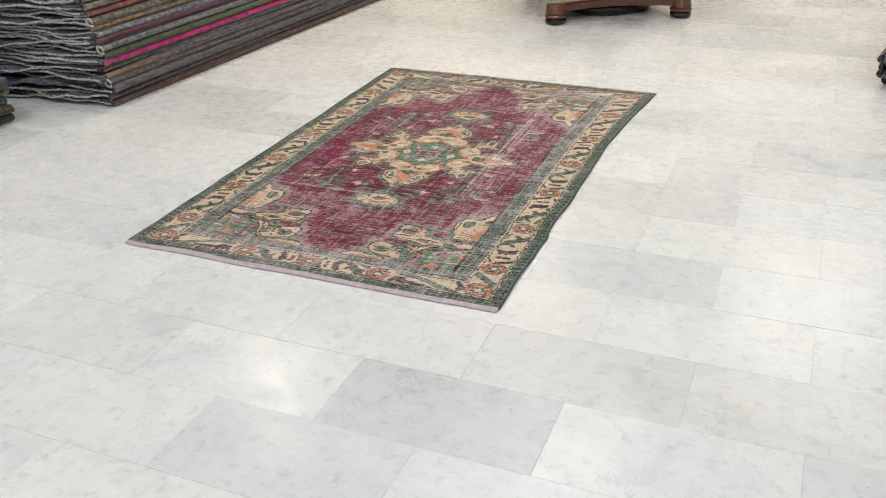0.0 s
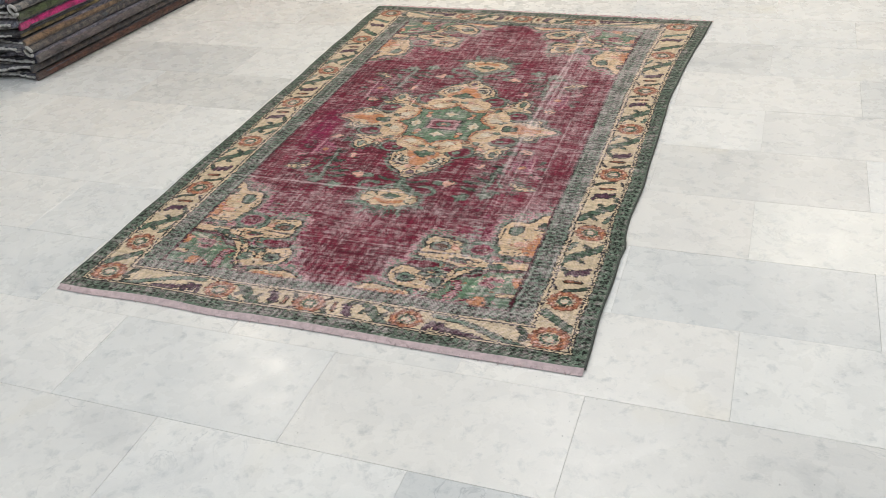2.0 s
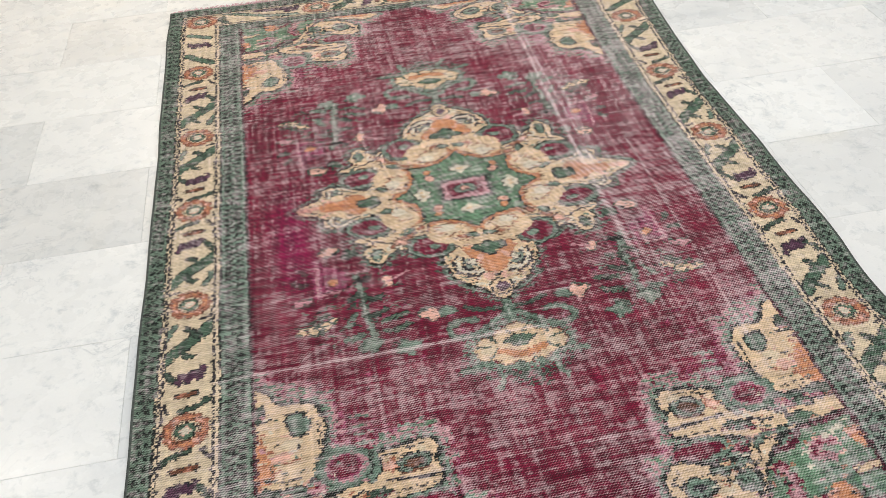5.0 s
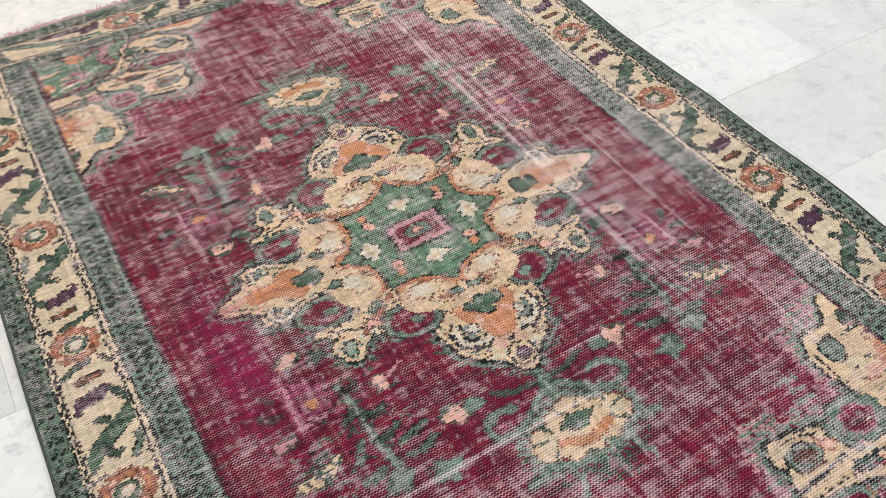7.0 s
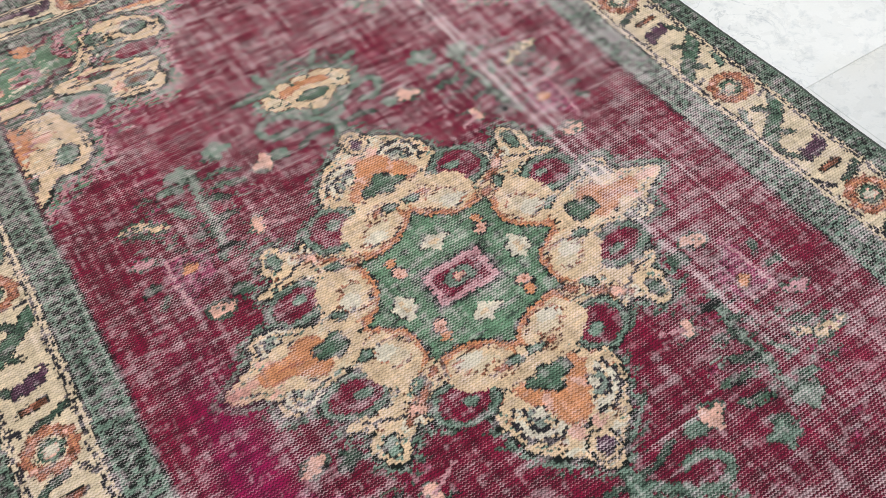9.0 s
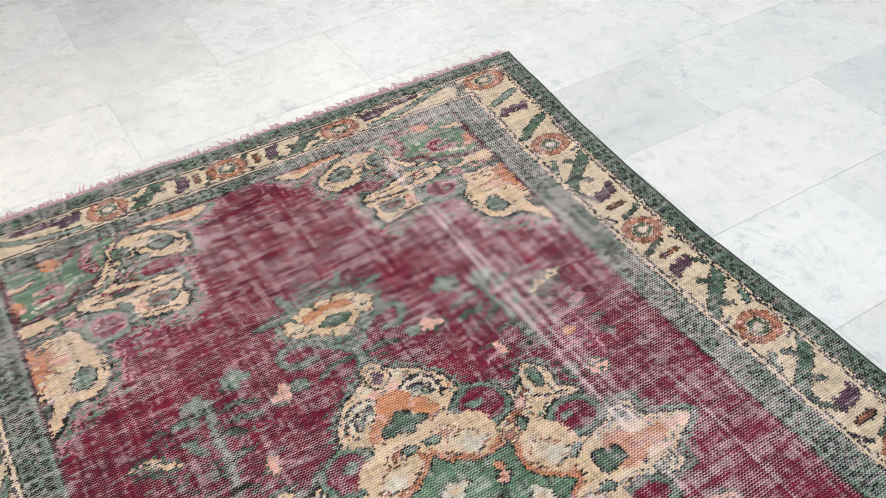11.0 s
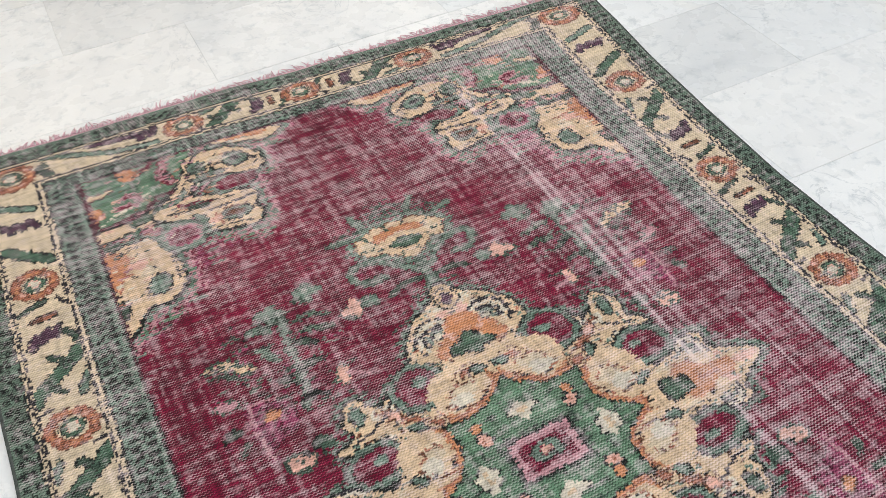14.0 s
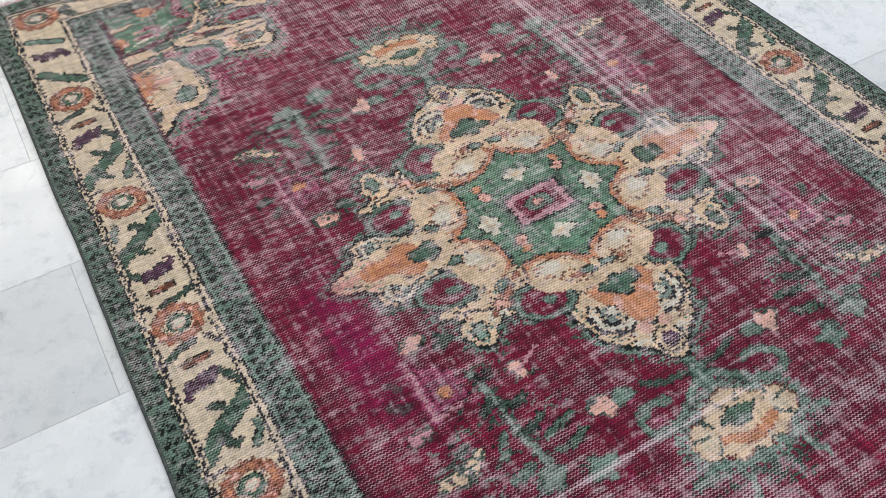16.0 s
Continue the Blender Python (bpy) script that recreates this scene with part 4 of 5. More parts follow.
def weave(x, y):
    m = Loom(x, y)
    ax, ay = np.abs(m.sx), np.abs(m.sy)
    tone = lattice_noise(x, y, 0.30, 0.06, 11) * 0.6 + lattice_noise(x, y, 0.05, 0.05, 12) * 0.4
    m.yarn[:] = np.array(YARN["wine"]) * (0.75 + 0.5 * tone[:, None])
    m.limit = (ax < 0.522) & (ay < 0.986)
    weave_corner(m)
    m.limit = None
    weave_sprays(m)
    weave_pendant(m)
    weave_medallion(m)
    # guard stripes and border, as nested frames
    side_out, side_in, end_out, end_in = 0.698, 0.592, 1.113, 1.034
    inner = (ax > 0.516) | (ay > 0.983)
    m.yarn[inner] = YARN["sage"]
    # inner guard: pale green with small marks
    g_side, g_end = (ax - 0.520) / 0.062, (ay - 0.986) / 0.040
    on_side = (ay < 0.986)
    mark = np.where(on_side, ticks(m.sy, g_side, 0.019, 0, 0.42), ticks(m.sx, g_end, 0.019, 0, 0.42))
    rnd = np.random.RandomState(8).rand(x.size)
    m.yarn[inner & mark & (rnd < 0.90)] = YARN["dark"]
    m.yarn[inner & (rnd > 0.93)] = YARN["grey"]
    m.yarn[inner & (rnd > 0.975)] = YARN["dark"]

    def line(side, end, width, colour):
        d = np.where((ax - side) > (ay - end), np.abs(ax - side), np.abs(ay - end))
        inside = (ax < side + width) & (ay < end + width)
        m.yarn[inside & (d < width / 2)] = YARN[colour]
    line(0.518, 0.984, 0.006, "deep")
    line(0.522, 0.988, 0.004, "dark")
    line(0.582, 1.026, 0.006, "dark")
    line(0.588, 1.031, 0.007, "cream")
    border = ((ax > side_in) | (ay > end_in))
    m.yarn[border] = YARN["cream"]
    line(side_in + 0.002, end_in + 0.001, 0.005, "ink")
    weave_border(m, side_in + 0.003, side_out - 0.006, end_in + 0.003, end_out - 0.003)
    line(side_out - 0.007, end_out - 0.006, 0.005, "ink")
    line(side_out - 0.002, end_out - 0.002, 0.005, "cream")
    outer = ((ax > side_out) | (ay > end_out))
    m.yarn[outer] = srgb(104, 122, 106)
    o_side, o_end = (ax - side_out - 0.002) / 0.040, (ay - end_out - 0.002) / 0.036
    mark = np.where(ay < end_out, ticks(m.sy, o_side, 0.026, 0, 0.48), ticks(m.sx, o_end, 0.026, 0, 0.48))
    m.yarn[outer & mark & (rnd < 0.85)] = YARN["dark"]
    m.yarn[outer & (rnd > 0.95)] = YARN["sage"]
    line(side_out + 0.002, end_out + 0.002, 0.005, "dark")
    # wear: overall, in weft bands, in broad patches and in a few long scuffs
    wear = 0.385 + 0.20 * (lattice_noise(x, y, 0.16, 0.11, 21) - 0.5) + 0.26 * (lattice_noise(x, y, 0.10, 0.0075, 22) - 0.5) + 0.26 * (lattice_noise(x, y, 0.035, 0.0058, 25) - 0.5)
    wear += 0.28 * (lattice_noise(x, y, 0.0070, 0.16, 23) - 0.5) + 0.18 * (lattice_noise(x, y, 0.03, 0.03, 24) - 0.5)
    wear += 0.16 * (knot_random(x, y, 0.0099, 0.0048, 77) - 0.5)
    field = (ax < 0.516) & (ay < 0.983)
    wear += np.where(field, 0.04, np.where((ax < 0.592) & (ay < 1.034), 0.10, -0.04))
    # Patches are partly wear, partly offsets that only balance the brightness.
    for cx, cy, rx, ry, amount in ((0.10, -0.72, 0.30, 0.24, 0.06), (0.0, -0.35, 0.35, 0.25, -0.08), (0.33, 0.25, 0.10, 0.62, 0.14), (0.45, -0.10, 0.15, 0.35, 0.06), (-0.40, -0.15, 0.10, 0.25, 0.10), (0.40, -0.45, 0.12, 0.30, 0.08),
                                   (0.0, 0.75, 0.45, 0.30, 0.10), (-0.18, -0.62, 0.30, 0.10, 0.08), (0.55, 0.35, 0.07, 0.70, 0.20), (0.0, 0.0, 0.30, 0.30, 0.07), (0.1, -1.07, 0.70, 0.08, 0.20), (-0.15, -1.00, 0.5, 0.06, 0.14), (0.45, 1.0, 0.25, 0.10, 0.14)):
        wear += amount * np.exp(-((x - cx) / rx) ** 2 - ((y - cy) / ry) ** 2)
    for cx, w, y0, y1, amount in ((0.304, 0.006, -0.30, 0.88, 0.62), (0.322, 0.004, 0.0, 0.95, 0.40), (0.345, 0.006, 0.05, 0.5, 0.2), (0.432, 0.003, -0.6, 0.1, 0.35), (-0.29, 0.003, -0.95, -0.3, 0.2)):
        bend = 0.008 * (lattice_noise(x * 0, y, 1, 0.2, int(cx * 1000) % 97) - 0.5)
        wear += amount * np.exp(-((x - cx + bend) / w) ** 2) * ((y > y0) & (y < y1)) * (0.2 + 0.7 * lattice_noise(x, y, 0.05, 0.03, 31) + 0.6 * knot_random(x, y, 0.0054, 0.0078, 32))
    for cy, w, x0, x1, amount in ((-0.485, 0.004, -0.6, 0.05, 0.5), (-0.775, 0.003, -0.28, 0.35, 0.35), (0.43, 0.003, -0.1, 0.3, 0.2), (-0.395, 0.003, 0.02, 0.15, 0.4)):
        wear += amount * np.exp(-((y - cy) / w) ** 2) * ((x > x0) & (x < x1))
    # wine dye bled at the side of the field
    bleed = np.exp(-((x + 0.42) / 0.05) ** 2 - ((y + 0.10) / 0.16) ** 2)
    wear -= 0.25 * bleed
    m.yarn += (field * bleed * 0.6)[:, None] * (np.array(srgb(150, 16, 86)) - m.yarn)
    edge = (ax > side_out) & (ay < end_out)
    wear -= np.where(edge, 0.03, 0.0)
    # threads of weft and warp that have taken less dye or lie deeper
    thread = 0.55 * lattice_noise(x, y, 0.05, 0.0052, 51) + 0.45 * lattice_noise(x, y, 0.0056, 0.09, 52)
    light = m.yarn.mean(1)
    frayed = 0.50 * lattice_noise(x, y, 0.018, 0.0056, 61) + 0.40 * lattice_noise(x, y, 0.0060, 0.022, 62) + 0.24 * knot_random(x, y, 0.0090, 0.0056, 63)
    frayed = np.clip((frayed + 0.5 * wear - 0.84) * 1.8, 0, 0.34) * np.where(light < 0.2, 1.0, 0.5)
    m.yarn *= np.where(light < 0.2, 0.36 + 1.12 * thread, 0.72 + 0.54 * thread)[:, None]
    m.yarn += frayed[:, None] * (0.70 * np.array(srgb(236, 214, 216)) + 0.30 * m.yarn - m.yarn)
    flutter = 0.80 + 0.24 * knot_random(x, y, 0.0054, 0.0048, 3)[:, None] + 0.16 * knot_random(x, y, 0.0270, 0.0048, 4)[:, None]
    return np.clip(m.yarn * flutter, 0, 1), np.clip(wear, 0, 1.6)


def lay(x, y):
    """Where a point of the woven rectangle lies on the floor: the rug is not quite square."""
    far = np.clip((y - 0.30) / 0.82, 0, 1.3) ** 1.5
    nx = x + 0.066 * far * np.clip(x / HALF_W, 0, 1) ** 2 - 0.006 * np.clip(-x / HALF_W, 0, 1) * np.clip(y, 0, 1)
    nx = nx + np.sign(x) * np.abs(x / HALF_W) ** 3 * 0.006 * (lattice_noise(x * 0, y, 1, 0.16, 41) - 0.5)
    nx = nx + np.clip(x / HALF_W, 0, 1) ** 4 * (0.007 * np.exp(-((y + 0.640) / 0.040) ** 2) - 0.009 * np.exp(-((y + 0.50) / 0.12) ** 2))
    ny = y + np.clip(y / HALF_L, 0, 1) ** 3 * (-0.026 * np.clip(x + 0.1, -0.3, 0.9) / 0.7)
    ny = ny + np.sign(y) * np.abs(y / HALF_L) ** 3 * 0.008 * (lattice_noise(x, y * 0, 0.22, 1, 42) - 0.5)
    wave = lattice_noise(x, y, 0.34, 0.30, 43) - 0.5
    z = TOP + 0.003 * wave + 0.0012 * (lattice_noise(x, y, 0.05, 0.05, 44) - 0.5)
    rim = np.maximum(np.abs(x) / HALF_W, np.abs(y) / HALF_L)
    z = z + 0.004 * np.clip((rim - 0.93) / 0.07, 0, 1) ** 2 * lattice_noise(x, y, 0.13, 0.13, 45)
    return nx, ny, np.maximum(z, 0.004)


def build_rug():
    rug = thing("rug", (0, 0, 0), "worn wine-red hand-knotted rug with beige medallion, lying on the marble floor", "rug")
    nx, ny = int(2 * HALF_W / PITCH) + 1, int(2 * HALF_L / PITCH) + 1
    gx, gy = np.meshgrid(np.linspace(-HALF_W, HALF_W, nx), np.linspace(-HALF_L, HALF_L, ny))
    x, y = gx.ravel(), gy.ravel()
    yarn, wear = weave(x, y)
    px, py, pz = lay(x, y)
    co = np.stack([px, py, pz], 1)
    i, j = np.meshgrid(np.arange(nx - 1), np.arange(ny - 1))
    a = (j * nx + i).ravel()
    quads = np.stack([a, a + 1, a + nx + 1, a + nx], 1)
    fx, fy = np.abs(x[a] + PITCH / 2), np.abs(y[a] + PITCH / 2)
    zone = np.zeros(a.size, int)
    zone[(fx > 0.519) | (fy > 0.985)] = 1
    zone[(fx > 0.592) | (fy > 1.034)] = 2
    zone[(fx > 0.698) | (fy > 1.113)] = 3
    names = (("field", "wine-red field with a beige and green floral medallion"), ("inner_guard", "grey-green inner guard stripe with dark marks"),
             ("border", "cream border with rust rosettes and green leaves"), ("outer_guard", "dark green outer guard stripe"))
    for k, (name, label) in enumerate(names):
        q = quads[zone == k]
        used, back = np.unique(q, return_inverse=True)
        me = bpy.data.meshes.new(name)
        me.vertices.add(used.size)
        me.vertices.foreach_set("co", co[used].astype(np.float32).ravel())
        me.loops.add(q.size)
        me.loops.foreach_set("vertex_index", back.astype(np.int32).ravel())
        me.polygons.add(len(q))
        me.polygons.foreach_set("loop_start", np.arange(0, q.size, 4, dtype=np.int32))
        me.polygons.foreach_set("use_smooth", np.ones(len(q), bool))
        me.update(calc_edges=True)
        at = me.attributes.new("yarn", "FLOAT_COLOR", "POINT")
        at.data.foreach_set("color", np.concatenate([yarn[used], np.ones((used.size, 1))], 1).astype(np.float32).ravel())
        at = me.attributes.new("wear", "FLOAT", "POINT")
        at.data.foreach_set("value", wear[used].astype(np.float32))
        me.materials.append(WOOL)
        ob = new(name, me)
        ob.parent = rug
        tagged(ob, label)
    # selvedge cords down the long sides
    for sgn in (-1, 1):
        ys = np.linspace(-HALF_L, HALF_L, 240)
        cx, cy, cz = lay(np.full(240, sgn * HALF_W), ys)
        bm = bmesh.new()
        sweep(bm, [(cx[k] + sgn * 0.001, cy[k], max(0.0034, cz[k] - 0.0025)) for k in range(240)], 0.0034, 8)
        part("selvedge", bm, GREYCORD, rug, "grey-green overcast side cord")
    # woven cotton end strips and their short tassels
    rng = random.Random(12)
    for sgn, label in ((-1, "pinkish cotton end strip with cut tassels"), (1, "pink frayed cotton end strip")):
        bm = bmesh.new()
        n, rows = 300, 4
        xs = np.linspace(-HALF_W, HALF_W, n)
        depth = 0.020 if sgn < 0 else 0.012
        grid = []
        for r in range(rows):
            lx, ly, lz = lay(xs, np.full(n, sgn * HALF_L))
            f = r / (rows - 1)
            grid.append([bm.verts.new((lx[k], ly[k] + sgn * f * depth, lz[k] * (1 - f) ** 1.2 + 0.0025 * f + 0.0004 * math.sin(k * 1.9))) for k in range(n)])
        for r in range(rows - 1):
            for k in range(n - 1):
                q = (grid[r][k], grid[r][k + 1], grid[r + 1][k + 1], grid[r + 1][k])
                bm.faces.new(q[::-1] if sgn > 0 else q[::-1]).smooth = True
        bmesh.ops.recalc_face_normals(bm, faces=bm.faces[:])
        strip = part("end_strip", bm, COTTON if sgn < 0 else PINKCOTTON, rug, label)
        bm = bmesh.new()
        count = 150 if sgn < 0 else 430
        for k in range(count):
            u = -HALF_W + 2 * HALF_W * (k + rng.random()) / count
            lx, ly, lz = (float(v[0]) for v in lay(np.array([u]), np.array([sgn * HALF_L])))
            start = ly + sgn * depth * rng.uniform(0.2, 0.9)
            reach = rng.uniform(0.003, 0.009) if sgn < 0 else rng.uniform(0.010, 0.026)
            if rng.random() < 0.08:
                reach *= 1.5
            lean = rng.uniform(-0.6, 0.6) * reach
            sweep(bm, [(lx, start, 0.0052), (lx + lean * 0.4, start + sgn * reach * 0.5, 0.0045), (lx + lean, start + sgn * reach, 0.0016)], [0.0016, 0.0014, 0.0007], 4)
        fr = part("fringe", bm, COTTON if sgn < 0 else PINKCOTTON, rug, "short pinkish cotton fringe")
        fr["kind"] = "stuff"
    return rug


build_rug()


# ---------------------------------------------------------------- stacks of folded carpets
def sheet(bm, x0, x1, y0, y1, z, thick, rng, wav, nx=26, ny=16, fold=0.0, drop=0.0):
    """A wavy carpet layer with thickness. Returns the front edge, for its cord."""
    ph = [rng.uniform(0, 6.28) for _ in range(4)]
    kx = rng.uniform(7, 15)

    def spot(u, v):
        x, y = x0 + (x1 - x0) * u, y0 + (y1 - y0) * v
        front = max(0.0, 1 - v * 5)
        dz = wav * front * (math.sin(kx * u + ph[0]) * 0.6 + 0.4 * math.sin(kx * 2.3 * u + ph[1]))
        dz += 0.004 * math.sin(3.1 * v * (y1 - y0) + ph[2])
        y += front * 0.030 * math.sin(kx * 0.6 * u + ph[3]) - 0.16 * (1 - u) * front
        x += 0.006 * math.sin(5 * v + ph[1]) * u
        return x, y, z + dz

    top, bot = [], []
    for j in range(ny + 1):
        v = (j / ny) ** 1.6
        top.append([bm.verts.new(Vector(spot(i / nx, v)) + Vector((0, 0, thick / 2))) for i in range(nx + 1)])
        bot.append([bm.verts.new(Vector(spot(i / nx, v)) - Vector((0, 0, thick / 2))) for i in range(nx + 1)])
    for j in range(ny):
        for i in range(nx):
            bm.faces.new((top[j][i], top[j][i + 1], top[j + 1][i + 1], top[j + 1][i]))
            bm.faces.new((bot[j][i], bot[j + 1][i], bot[j + 1][i + 1], bot[j][i + 1]))
    for i in range(nx):
        bm.faces.new((top[0][i], bot[0][i], bot[0][i + 1], top[0][i + 1]))
        bm.faces.new((top[ny][i], top[ny][i + 1], bot[ny][i + 1], bot[ny][i]))
    for j in range(ny):
        bm.faces.new((top[j][0], top[j + 1][0], bot[j + 1][0], bot[j][0]))
        bm.faces.new((top[j][nx], bot[j][nx], bot[j + 1][nx], top[j + 1][nx]))
    smooth(bm)
    return [spot(i / nx, 0) for i in range(nx + 1)]


def folded_carpet(place, width, length, high, tint, style, seed, label, top=False, tassel=False):
    """Carpet folded in two along its length: two layers joined by a round fold on the +x side, with wavy cut ends at -y."""
    rng = random.Random(seed)
    carpet = thing("folded_carpet", place, label, "carpet", "stack of folded carpets")
    thick = high * 0.44
    low, up = high * 0.25, high * 0.75
    for z, nm in ((low, "lower_layer"), (up, "upper_layer")):
        bm = bmesh.new()
        inset = rng.uniform(-0.02, 0.03)
        edge = sheet(bm, -width + rng.uniform(0, 0.03), -high * 0.45, inset, length, z, thick, rng, high * rng.choice((0.22, 0.35, 0.50)))
        showing = top and nm == "upper_layer"
        ob = part(nm, bm, PILES[style] if showing else PILES[1], carpet, "flecked wool pile" if showing else "grey-blue woven backing")
        grey = rng.uniform(0.16, 0.62)
        ob.color = (*tint, 1) if showing else (grey, grey * rng.uniform(1.0, 1.08), grey * rng.uniform(1.12, 1.38), 1)
        if rng.random() < 0.85:
            bm = bmesh.new()
            fray = [Vector(a).lerp(Vector(b), q / 3) for a, b in zip(edge, edge[1:]) for q in range(3)]
            sweep(bm, [(p.x, p.y - 0.004 + rng.uniform(-0.004, 0.003), p.z + thick * 0.15 + rng.uniform(-0.0025, 0.0025)) for p in fray], [thick * rng.uniform(0.26, 0.52) for _ in fray], 6)
            part("end_cord", bm, ENDCORD, ob, "pale overcast cut end")
    # the fold, a half-round length of pile
    bm = bmesh.new()
    segs, ny = 10, 40
    rows = []
    for j in range(ny + 1):
        v = j / ny
        y = rng.uniform(-0.004, 0.004) + v * length + (0.0 if j else -0.01)
        bulge = high * (0.50 + 0.05 * math.sin(9 * v + seed) + rng.uniform(-0.02, 0.02))
        sag = 0.004 * math.sin(4 * v + seed)
        rows.append([bm.verts.new((-high * 0.5 + 0.012 * math.sin(2.2 * v + seed) + bulge * math.cos(a), y, high / 2 + sag + high * 0.45 * math.sin(a)))
                     for a in [math.pi * (k / segs - 0.5) for k in range(segs + 1)]])
    for a, b in zip(rows, rows[1:]):
        for k in range(segs):
            bm.faces.new((a[k], b[k], b[k + 1], a[k + 1]))
    bm.faces.new(rows[0][::-1])
    bm.faces.new(rows[-1])
    ob = part("fold", smooth(bm), PILES[style], carpet, "rounded pile fold along the side")
    ob.color = (*tint, 1)
    if tassel:
        bm = bmesh.new()
        sweep(bm, [(-high * 0.1 + 0.02 * math.cos(a), -0.014 - 0.006 * math.sin(a), high * 0.5 + 0.022 * math.sin(a)) for a in [k * 0.5 for k in range(12)]], 0.007, 6)
        part("tassel", bm, ENDCORD, carpet, "pale curled end cord")
    return carpet


def stack(origin, turn, width, length, layers, seed, stray=0.012, lean=0.0015):
    """layers: (height, colour, style, tassel, label) from the floor up."""
    rng = random.Random(seed)
    z = 0.002
    ox, oy = origin
    for k, (high, tint, style, tassel, label) in enumerate(layers):
        dx, dy = rng.uniform(-stray, stray) - lean * k, rng.uniform(-0.015, 0.015) + 0.004 * k
        folded_carpet((ox + dx, oy + dy, z, 0, 0, turn + rng.uniform(-0.4, 0.4)), width * rng.uniform(0.95, 1.03), length * rng.uniform(0.97, 1.03), high, tint, style, seed * 50 + k, label, k == len(layers) - 1, tassel)
        z += high * 1.0


BIG = [
    (0.036, (0.312, 0.156, 0.117), 0, False, "dark brown wool carpet folded on the stack"),
    (0.036, (0.254, 0.234, 0.234), 1, False, "charcoal grey wool carpet folded on the stack"),
    (0.036, (0.293, 0.254, 0.273), 0, False, "dark grey flecked carpet folded on the stack"),
    (0.038, (0.390, 0.370, 0.370), 1, True, "grey flecked wool carpet folded on the stack"),
    (0.034, (0.585, 0.390, 0.254), 0, False, "brown patterned wool carpet folded on the stack"),
    (0.026, (0.819, 0.643, 0.332), 0, False, "olive beige wool carpet folded on the stack"),
    (0.040, (0.850, 0.050, 0.300), 2, False, "bright magenta pink carpet folded on the stack"),
    (0.038, (0.130, 0.170, 0.075), 2, False, "moss green carpet folded on the stack"),
    (0.034, (0.507, 0.527, 0.546), 1, True, "pale grey flecked carpet folded on the stack"),
    (0.036, (0.312, 0.078, 0.156), 0, False, "dark plum patterned carpet folded on the stack"),
    (0.030, (0.663, 0.702, 0.780), 1, False, "blue-grey flecked carpet folded on the stack"),
    (0.040, (1.000, 0.643, 0.273), 0, False, "rust brown patterned carpet folded on the stack"),
    (0.036, (0.624, 0.546, 0.429), 1, True, "taupe flecked carpet folded on the stack"),
    (0.034, (1.000, 0.330, 0.300), 0, False, "faded red carpet folded on the stack"),
    (0.036, (0.585, 0.546, 0.468), 1, False, "grey-brown carpet folded on the stack"),
    (0.038, (0.975, 0.702, 0.351), 0, False, "brown flecked carpet folded on the stack"),
    (0.036, (0.429, 0.429, 0.468), 1, False, "grey carpet folded on the stack"),
    (0.036, (0.741, 0.234, 0.234), 0, False, "dull red carpet folded on the stack"),
    (0.036, (0.351, 0.370, 0.429), 1, False, "slate grey carpet folded on top of the stack"),
]
stack((-1.875, 0.11), -5.0, 1.05, 3.0, BIG, 3, 0.014, 0.0085)
SMALL = [
    (0.045, (0.10, 0.10, 0.10), 1, False, "charcoal carpet folded at the bottom of a stack"),
    (0.050, (0.28, 0.22, 0.16), 0, False, "brown carpet folded on a low stack"),
    (0.050, (0.14, 0.15, 0.17), 1, False, "dark blue-grey carpet folded on a low stack"),
    (0.035, (0.20, 0.20, 0.08), 2, False, "olive carpet folded on a low stack"),
    (0.055, (0.12, 0.09, 0.12), 0, False, "dark purple-grey carpet folded on a low stack"),
    (0.050, (0.60, 0.22, 0.24), 0, False, "pinkish red carpet folded on a low stack"),
]
stack((-2.245, -0.51), 0.0, 0.9, 0.28, SMALL, 7, 0.035)
RIGHT = [
    (0.050, (0.10, 0.11, 0.10), 1, False, "dark green-grey carpet folded at the bottom of a stack"),
    (0.050, (0.13, 0.13, 0.13), 1, False, "charcoal carpet folded on a stack"),
    (0.045, (0.30, 0.14, 0.10), 0, False, "rust brown carpet folded on a stack"),
    (0.050, (0.30, 0.22, 0.17), 0, False, "brown carpet folded on a stack"),
    (0.050, (0.38, 0.36, 0.34), 1, True, "pale grey carpet folded on a stack"),
    (0.050, (0.20, 0.20, 0.21), 1, False, "grey carpet folded on a stack"),
    (0.048, (0.34, 0.12, 0.12), 0, False, "dull red carpet folded on a stack"),
    (0.050, (0.16, 0.17, 0.16), 1, False, "dark grey carpet folded on a stack"),
    (0.046, (0.40, 0.38, 0.36), 1, True, "pale flecked grey carpet folded on a stack"),
    (0.050, (0.30, 0.30, 0.31), 1, False, "grey carpet folded on top of a stack"),
]
stack((2.365, 3.80), 168.0, 1.05, 2.30, RIGHT, 9)


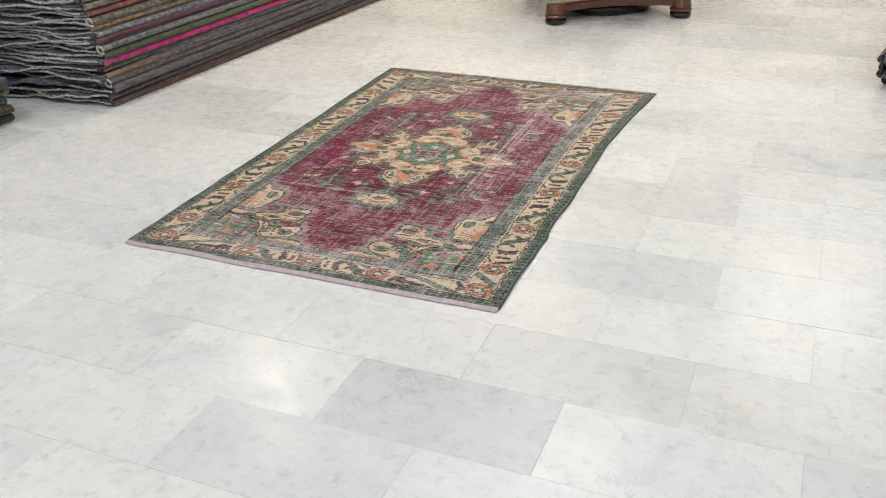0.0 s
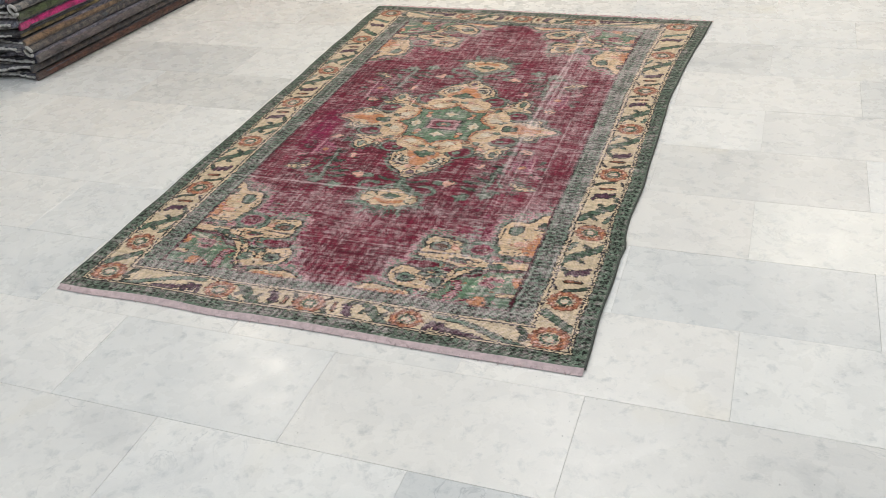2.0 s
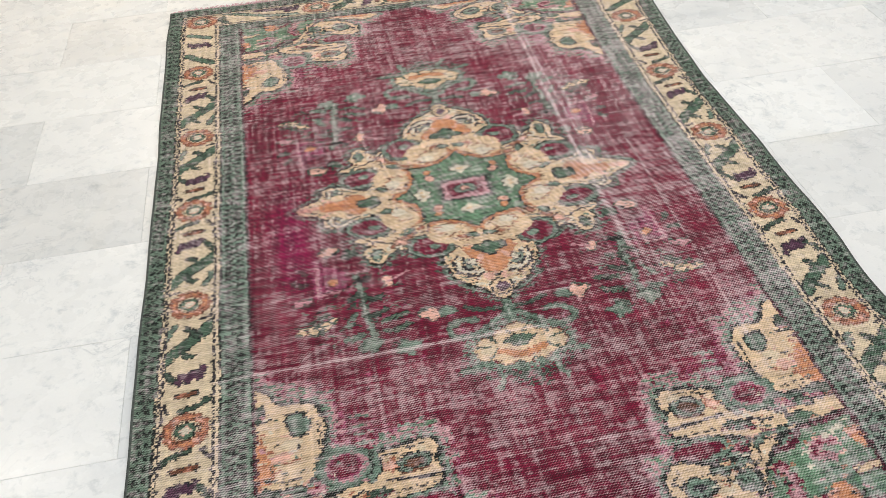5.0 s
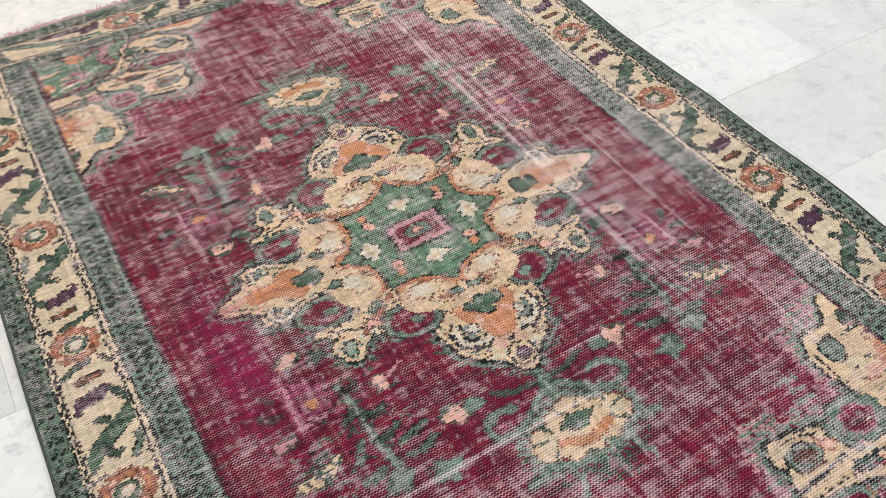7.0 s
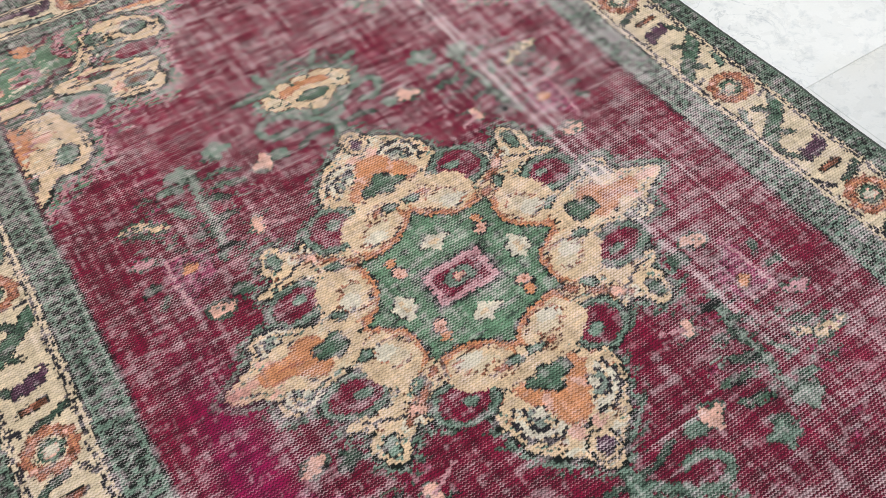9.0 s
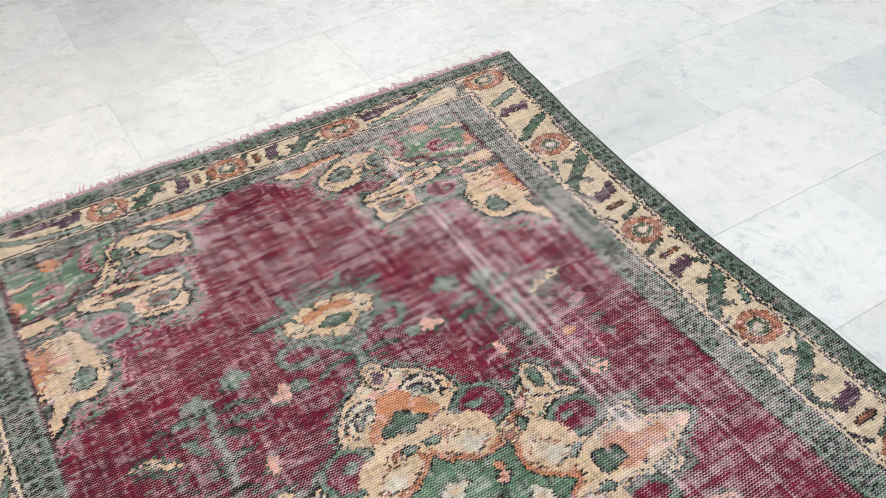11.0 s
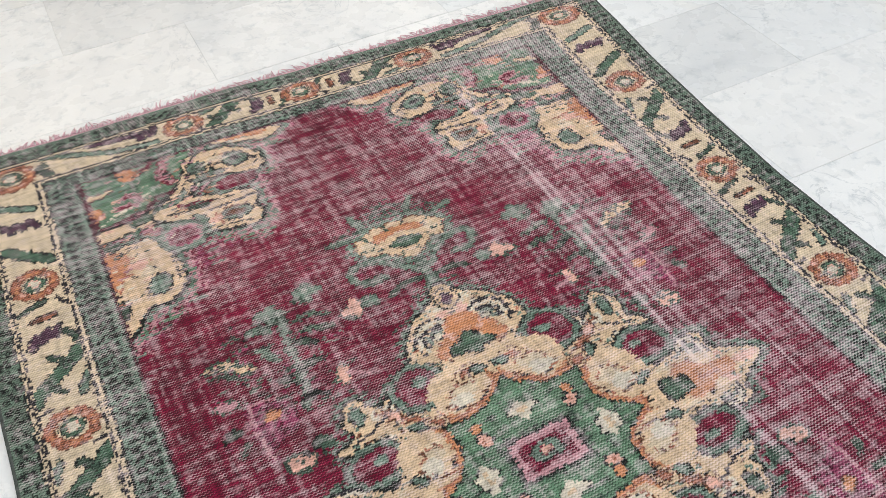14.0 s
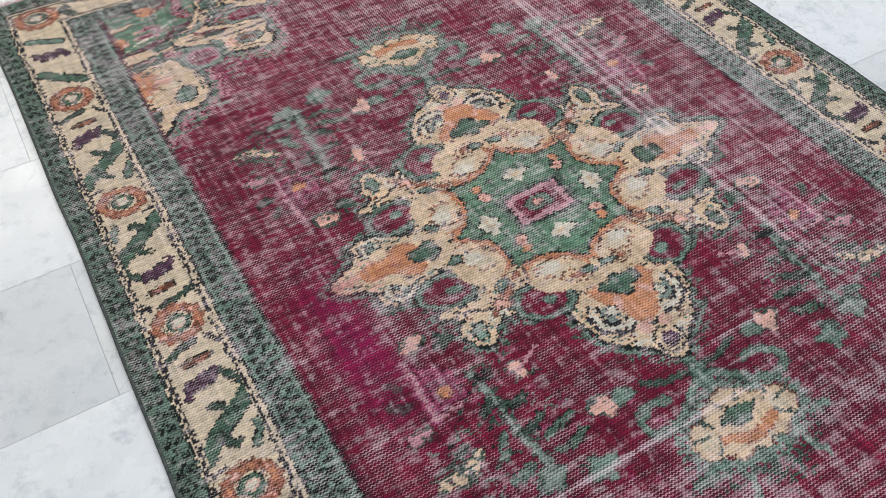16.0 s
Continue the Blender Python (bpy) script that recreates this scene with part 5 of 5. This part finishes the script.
# ---------------------------------------------------------------- wooden table
def build_table(place):
    table = thing("pedestal_table", place, "reddish-brown varnished wooden pedestal table on black bun feet", "table")
    half = 0.435
    corners = [(-half, -half), (half, -half), (half, half), (-half, half)]
    for x, y in corners:
        bm = lathe([(0.050, 0.0), (0.066, 0.006), (0.074, 0.020), (0.069, 0.036), (0.056, 0.042)])
        bmesh.ops.translate(bm, verts=bm.verts[:], vec=(x, y, 0))
        foot = part("foot", bm, BLACKWOOD, table, "black turned bun foot")
        bm = lathe([(0.056, 0.042), (0.072, 0.046), (0.077, 0.054), (0.072, 0.062), (0.062, 0.066), (0.068, 0.070), (0.072, 0.078), (0.066, 0.086), (0.064, 0.130), (0.058, 0.138)])
        bmesh.ops.translate(bm, verts=bm.verts[:], vec=(x, y, 0))
        part("leg_block", bm, WOOD, table)
    # concave-sided base plate on the four feet
    bm = bmesh.new()
    ring = []
    for k in range(4):
        a, b = Vector((*corners[k], 0)), Vector((*corners[(k + 1) % 4], 0))
        out = a.normalized() * 0.05
        side = (b - a).normalized()
        mid = (a + b) / 2
        for s in range(15):
            t = s / 14
            inward = math.sin(math.pi * t) ** 0.8 * 0.12
            ring.append(a.lerp(b, t) - mid.normalized() * (inward - 0.045))
    for z0, z1, grow in ((0.078, 0.122, 1.0), (0.122, 0.136, 0.96)):
        low = [bm.verts.new((p.x * grow, p.y * grow, z0 + 0.022 * (1 - abs(p.length - 0.33) / 0.3) * 0)) for p in ring]
        top = [bm.verts.new((p.x * grow, p.y * grow, z1)) for p in ring]
        n = len(ring)
        for k in range(n):
            bm.faces.new((low[k], low[(k + 1) % n], top[(k + 1) % n], top[k]))
        bm.faces.new(top)
        bm.faces.new(low[::-1])
    part("base_plate", bm, WOOD, table)
    # Added black drum; it stands in for the deep shade under the plate.
    part("shade_drum", lathe([(0.33, 0.012), (0.34, 0.02), (0.34, 0.078)], 48), BLACKWOOD, table, "added dark drum that deepens the shade under the base plate")
    # Unseen column and top; the top is widened to shade the floor.
    part("column", lathe([(0.30, 0.136), (0.30, 0.16), (0.12, 0.20), (0.085, 0.26), (0.11, 0.34), (0.125, 0.42), (0.09, 0.52), (0.07, 0.60), (0.12, 0.66), (0.20, 0.70)]), WOOD, table)
    part("tabletop", lathe([(0.74, 0.70), (0.78, 0.706), (0.79, 0.72), (0.78, 0.735), (0.76, 0.742)], 64), WOOD, table)


ANGLE = math.degrees(math.atan2(2.856 - 2.461, 0.653 + 0.12))
mx, my = (0.653 - 0.12) / 2, (2.856 + 2.461) / 2
nrm = Vector((-math.sin(radians(ANGLE)), math.cos(radians(ANGLE)), 0)) * 0.435
build_table((mx + nrm.x, my + nrm.y, 0, 0, 0, ANGLE))

# ---------------------------------------------------------------- marble tiles
TX, TY, TW, TH = 1.065, -0.01, 0.61, 0.305
# tone of single tiles, by row and place along the row
TONE = {spot: tone for tone, spots in (
    (0.82, ((-6, 0.76),)),
    (0.85, ((1, 1.675), (0, -1.07),)),
    (0.86, ((2, 0.76), (7, 1.065),)),
    (0.87, ((-3, 1.065),)),
    (0.88, ((-1, 1.065),)),
    (0.89, ((-5, 1.065),)),
    (0.90, ((-7, 0.455), (6, 0.15),)),
    (0.91, ((-5, -0.155), (0, -1.68),)),
    (0.93, ((0, 1.37), (-6, -0.46), (2, 1.37),)),
    (0.94, ((-5, 0.455), (-5, 1.675), (-2, 0.76),)),
    (0.95, ((5, 1.065),)),
    (0.96, ((3, 1.675),)),
    (0.97, ((-4, 0.76), (-7, -0.155), (1, 1.065), (4, 0.76), (3, 1.065),)),
    (0.98, ((-1, 1.675), (-6, 0.15), (1, -0.765), (2, -1.68), (-1, -0.765), (-2, -1.07), (4, -0.46), (4, 0.15),)),
    (0.99, ((-3, 1.675), (4, 1.37),)),
    (1.00, ((0, 0.76), (-4, 1.37), (6, 0.76), (6, 1.37),)),
) for spot in spots}


def tile_mesh(bm, cx, cy, g=0.0003, c=0.0005):
    hx, hy = TW / 2 - g, TH / 2 - g
    rings = []
    for ox, z in ((0, -0.004), (0, -c * 0.8), (c, 0.0)):
        rings.append([bm.verts.new((cx + sx * (hx - ox), cy + sy * (hy - ox), z)) for sx, sy in ((-1, -1), (1, -1), (1, 1), (-1, 1))])
    for a, b in zip(rings, rings[1:]):
        for k in range(4):
            bm.faces.new((a[k], a[(k + 1) % 4], b[(k + 1) % 4], b[k]))
    bm.faces.new(rings[-1])


bm = bmesh.new()
tile_mesh(bm, 0, 0)
TILE = bpy.data.meshes.new("marble_tile")
bm.to_mesh(TILE)
bm.free()
TILE.materials.append(MARBLE)
rest = bmesh.new()
rng = random.Random(4)
for j in range(-18, 23):
    y = TY + TH * (j + 0.5)
    shift = 0.0 if j % 2 == 0 else TW / 2
    for i in range(-10, 9):
        x = TX + shift - TW / 2 + TW * i
        if not (X0 - 0.05 < x < X1 + 0.05 and Y0 - 0.1 < y < Y1 + 0.1):
            continue
        tone = TONE.get((j, round(x, 3)), rng.choice((0.86, 0.91, 0.95, 0.98, 1.0, 1.0)) * rng.uniform(0.98, 1.02))
        warm = rng.uniform(-0.012, 0.016)
        if -2.6 < x < 3.0 and -3.0 < y < 4.2:
            t = new("tile", TILE)
            t.parent = floor
            t.location = (x, y, rng.uniform(-0.0003, 0.0003))
            t.rotation_euler = (0, 0, math.pi * rng.randint(0, 1))
            cool = 0.12 * max(0.0, 0.94 - tone)
            t.color = (min(1, tone * (1 + warm - cool)), min(1, tone), min(1, tone * (1 - warm + cool)), 1)
        else:
            tile_mesh(rest, x, y)
far = part("tiles", rest, MARBLE, floor)
far["kind"] = "stuff"
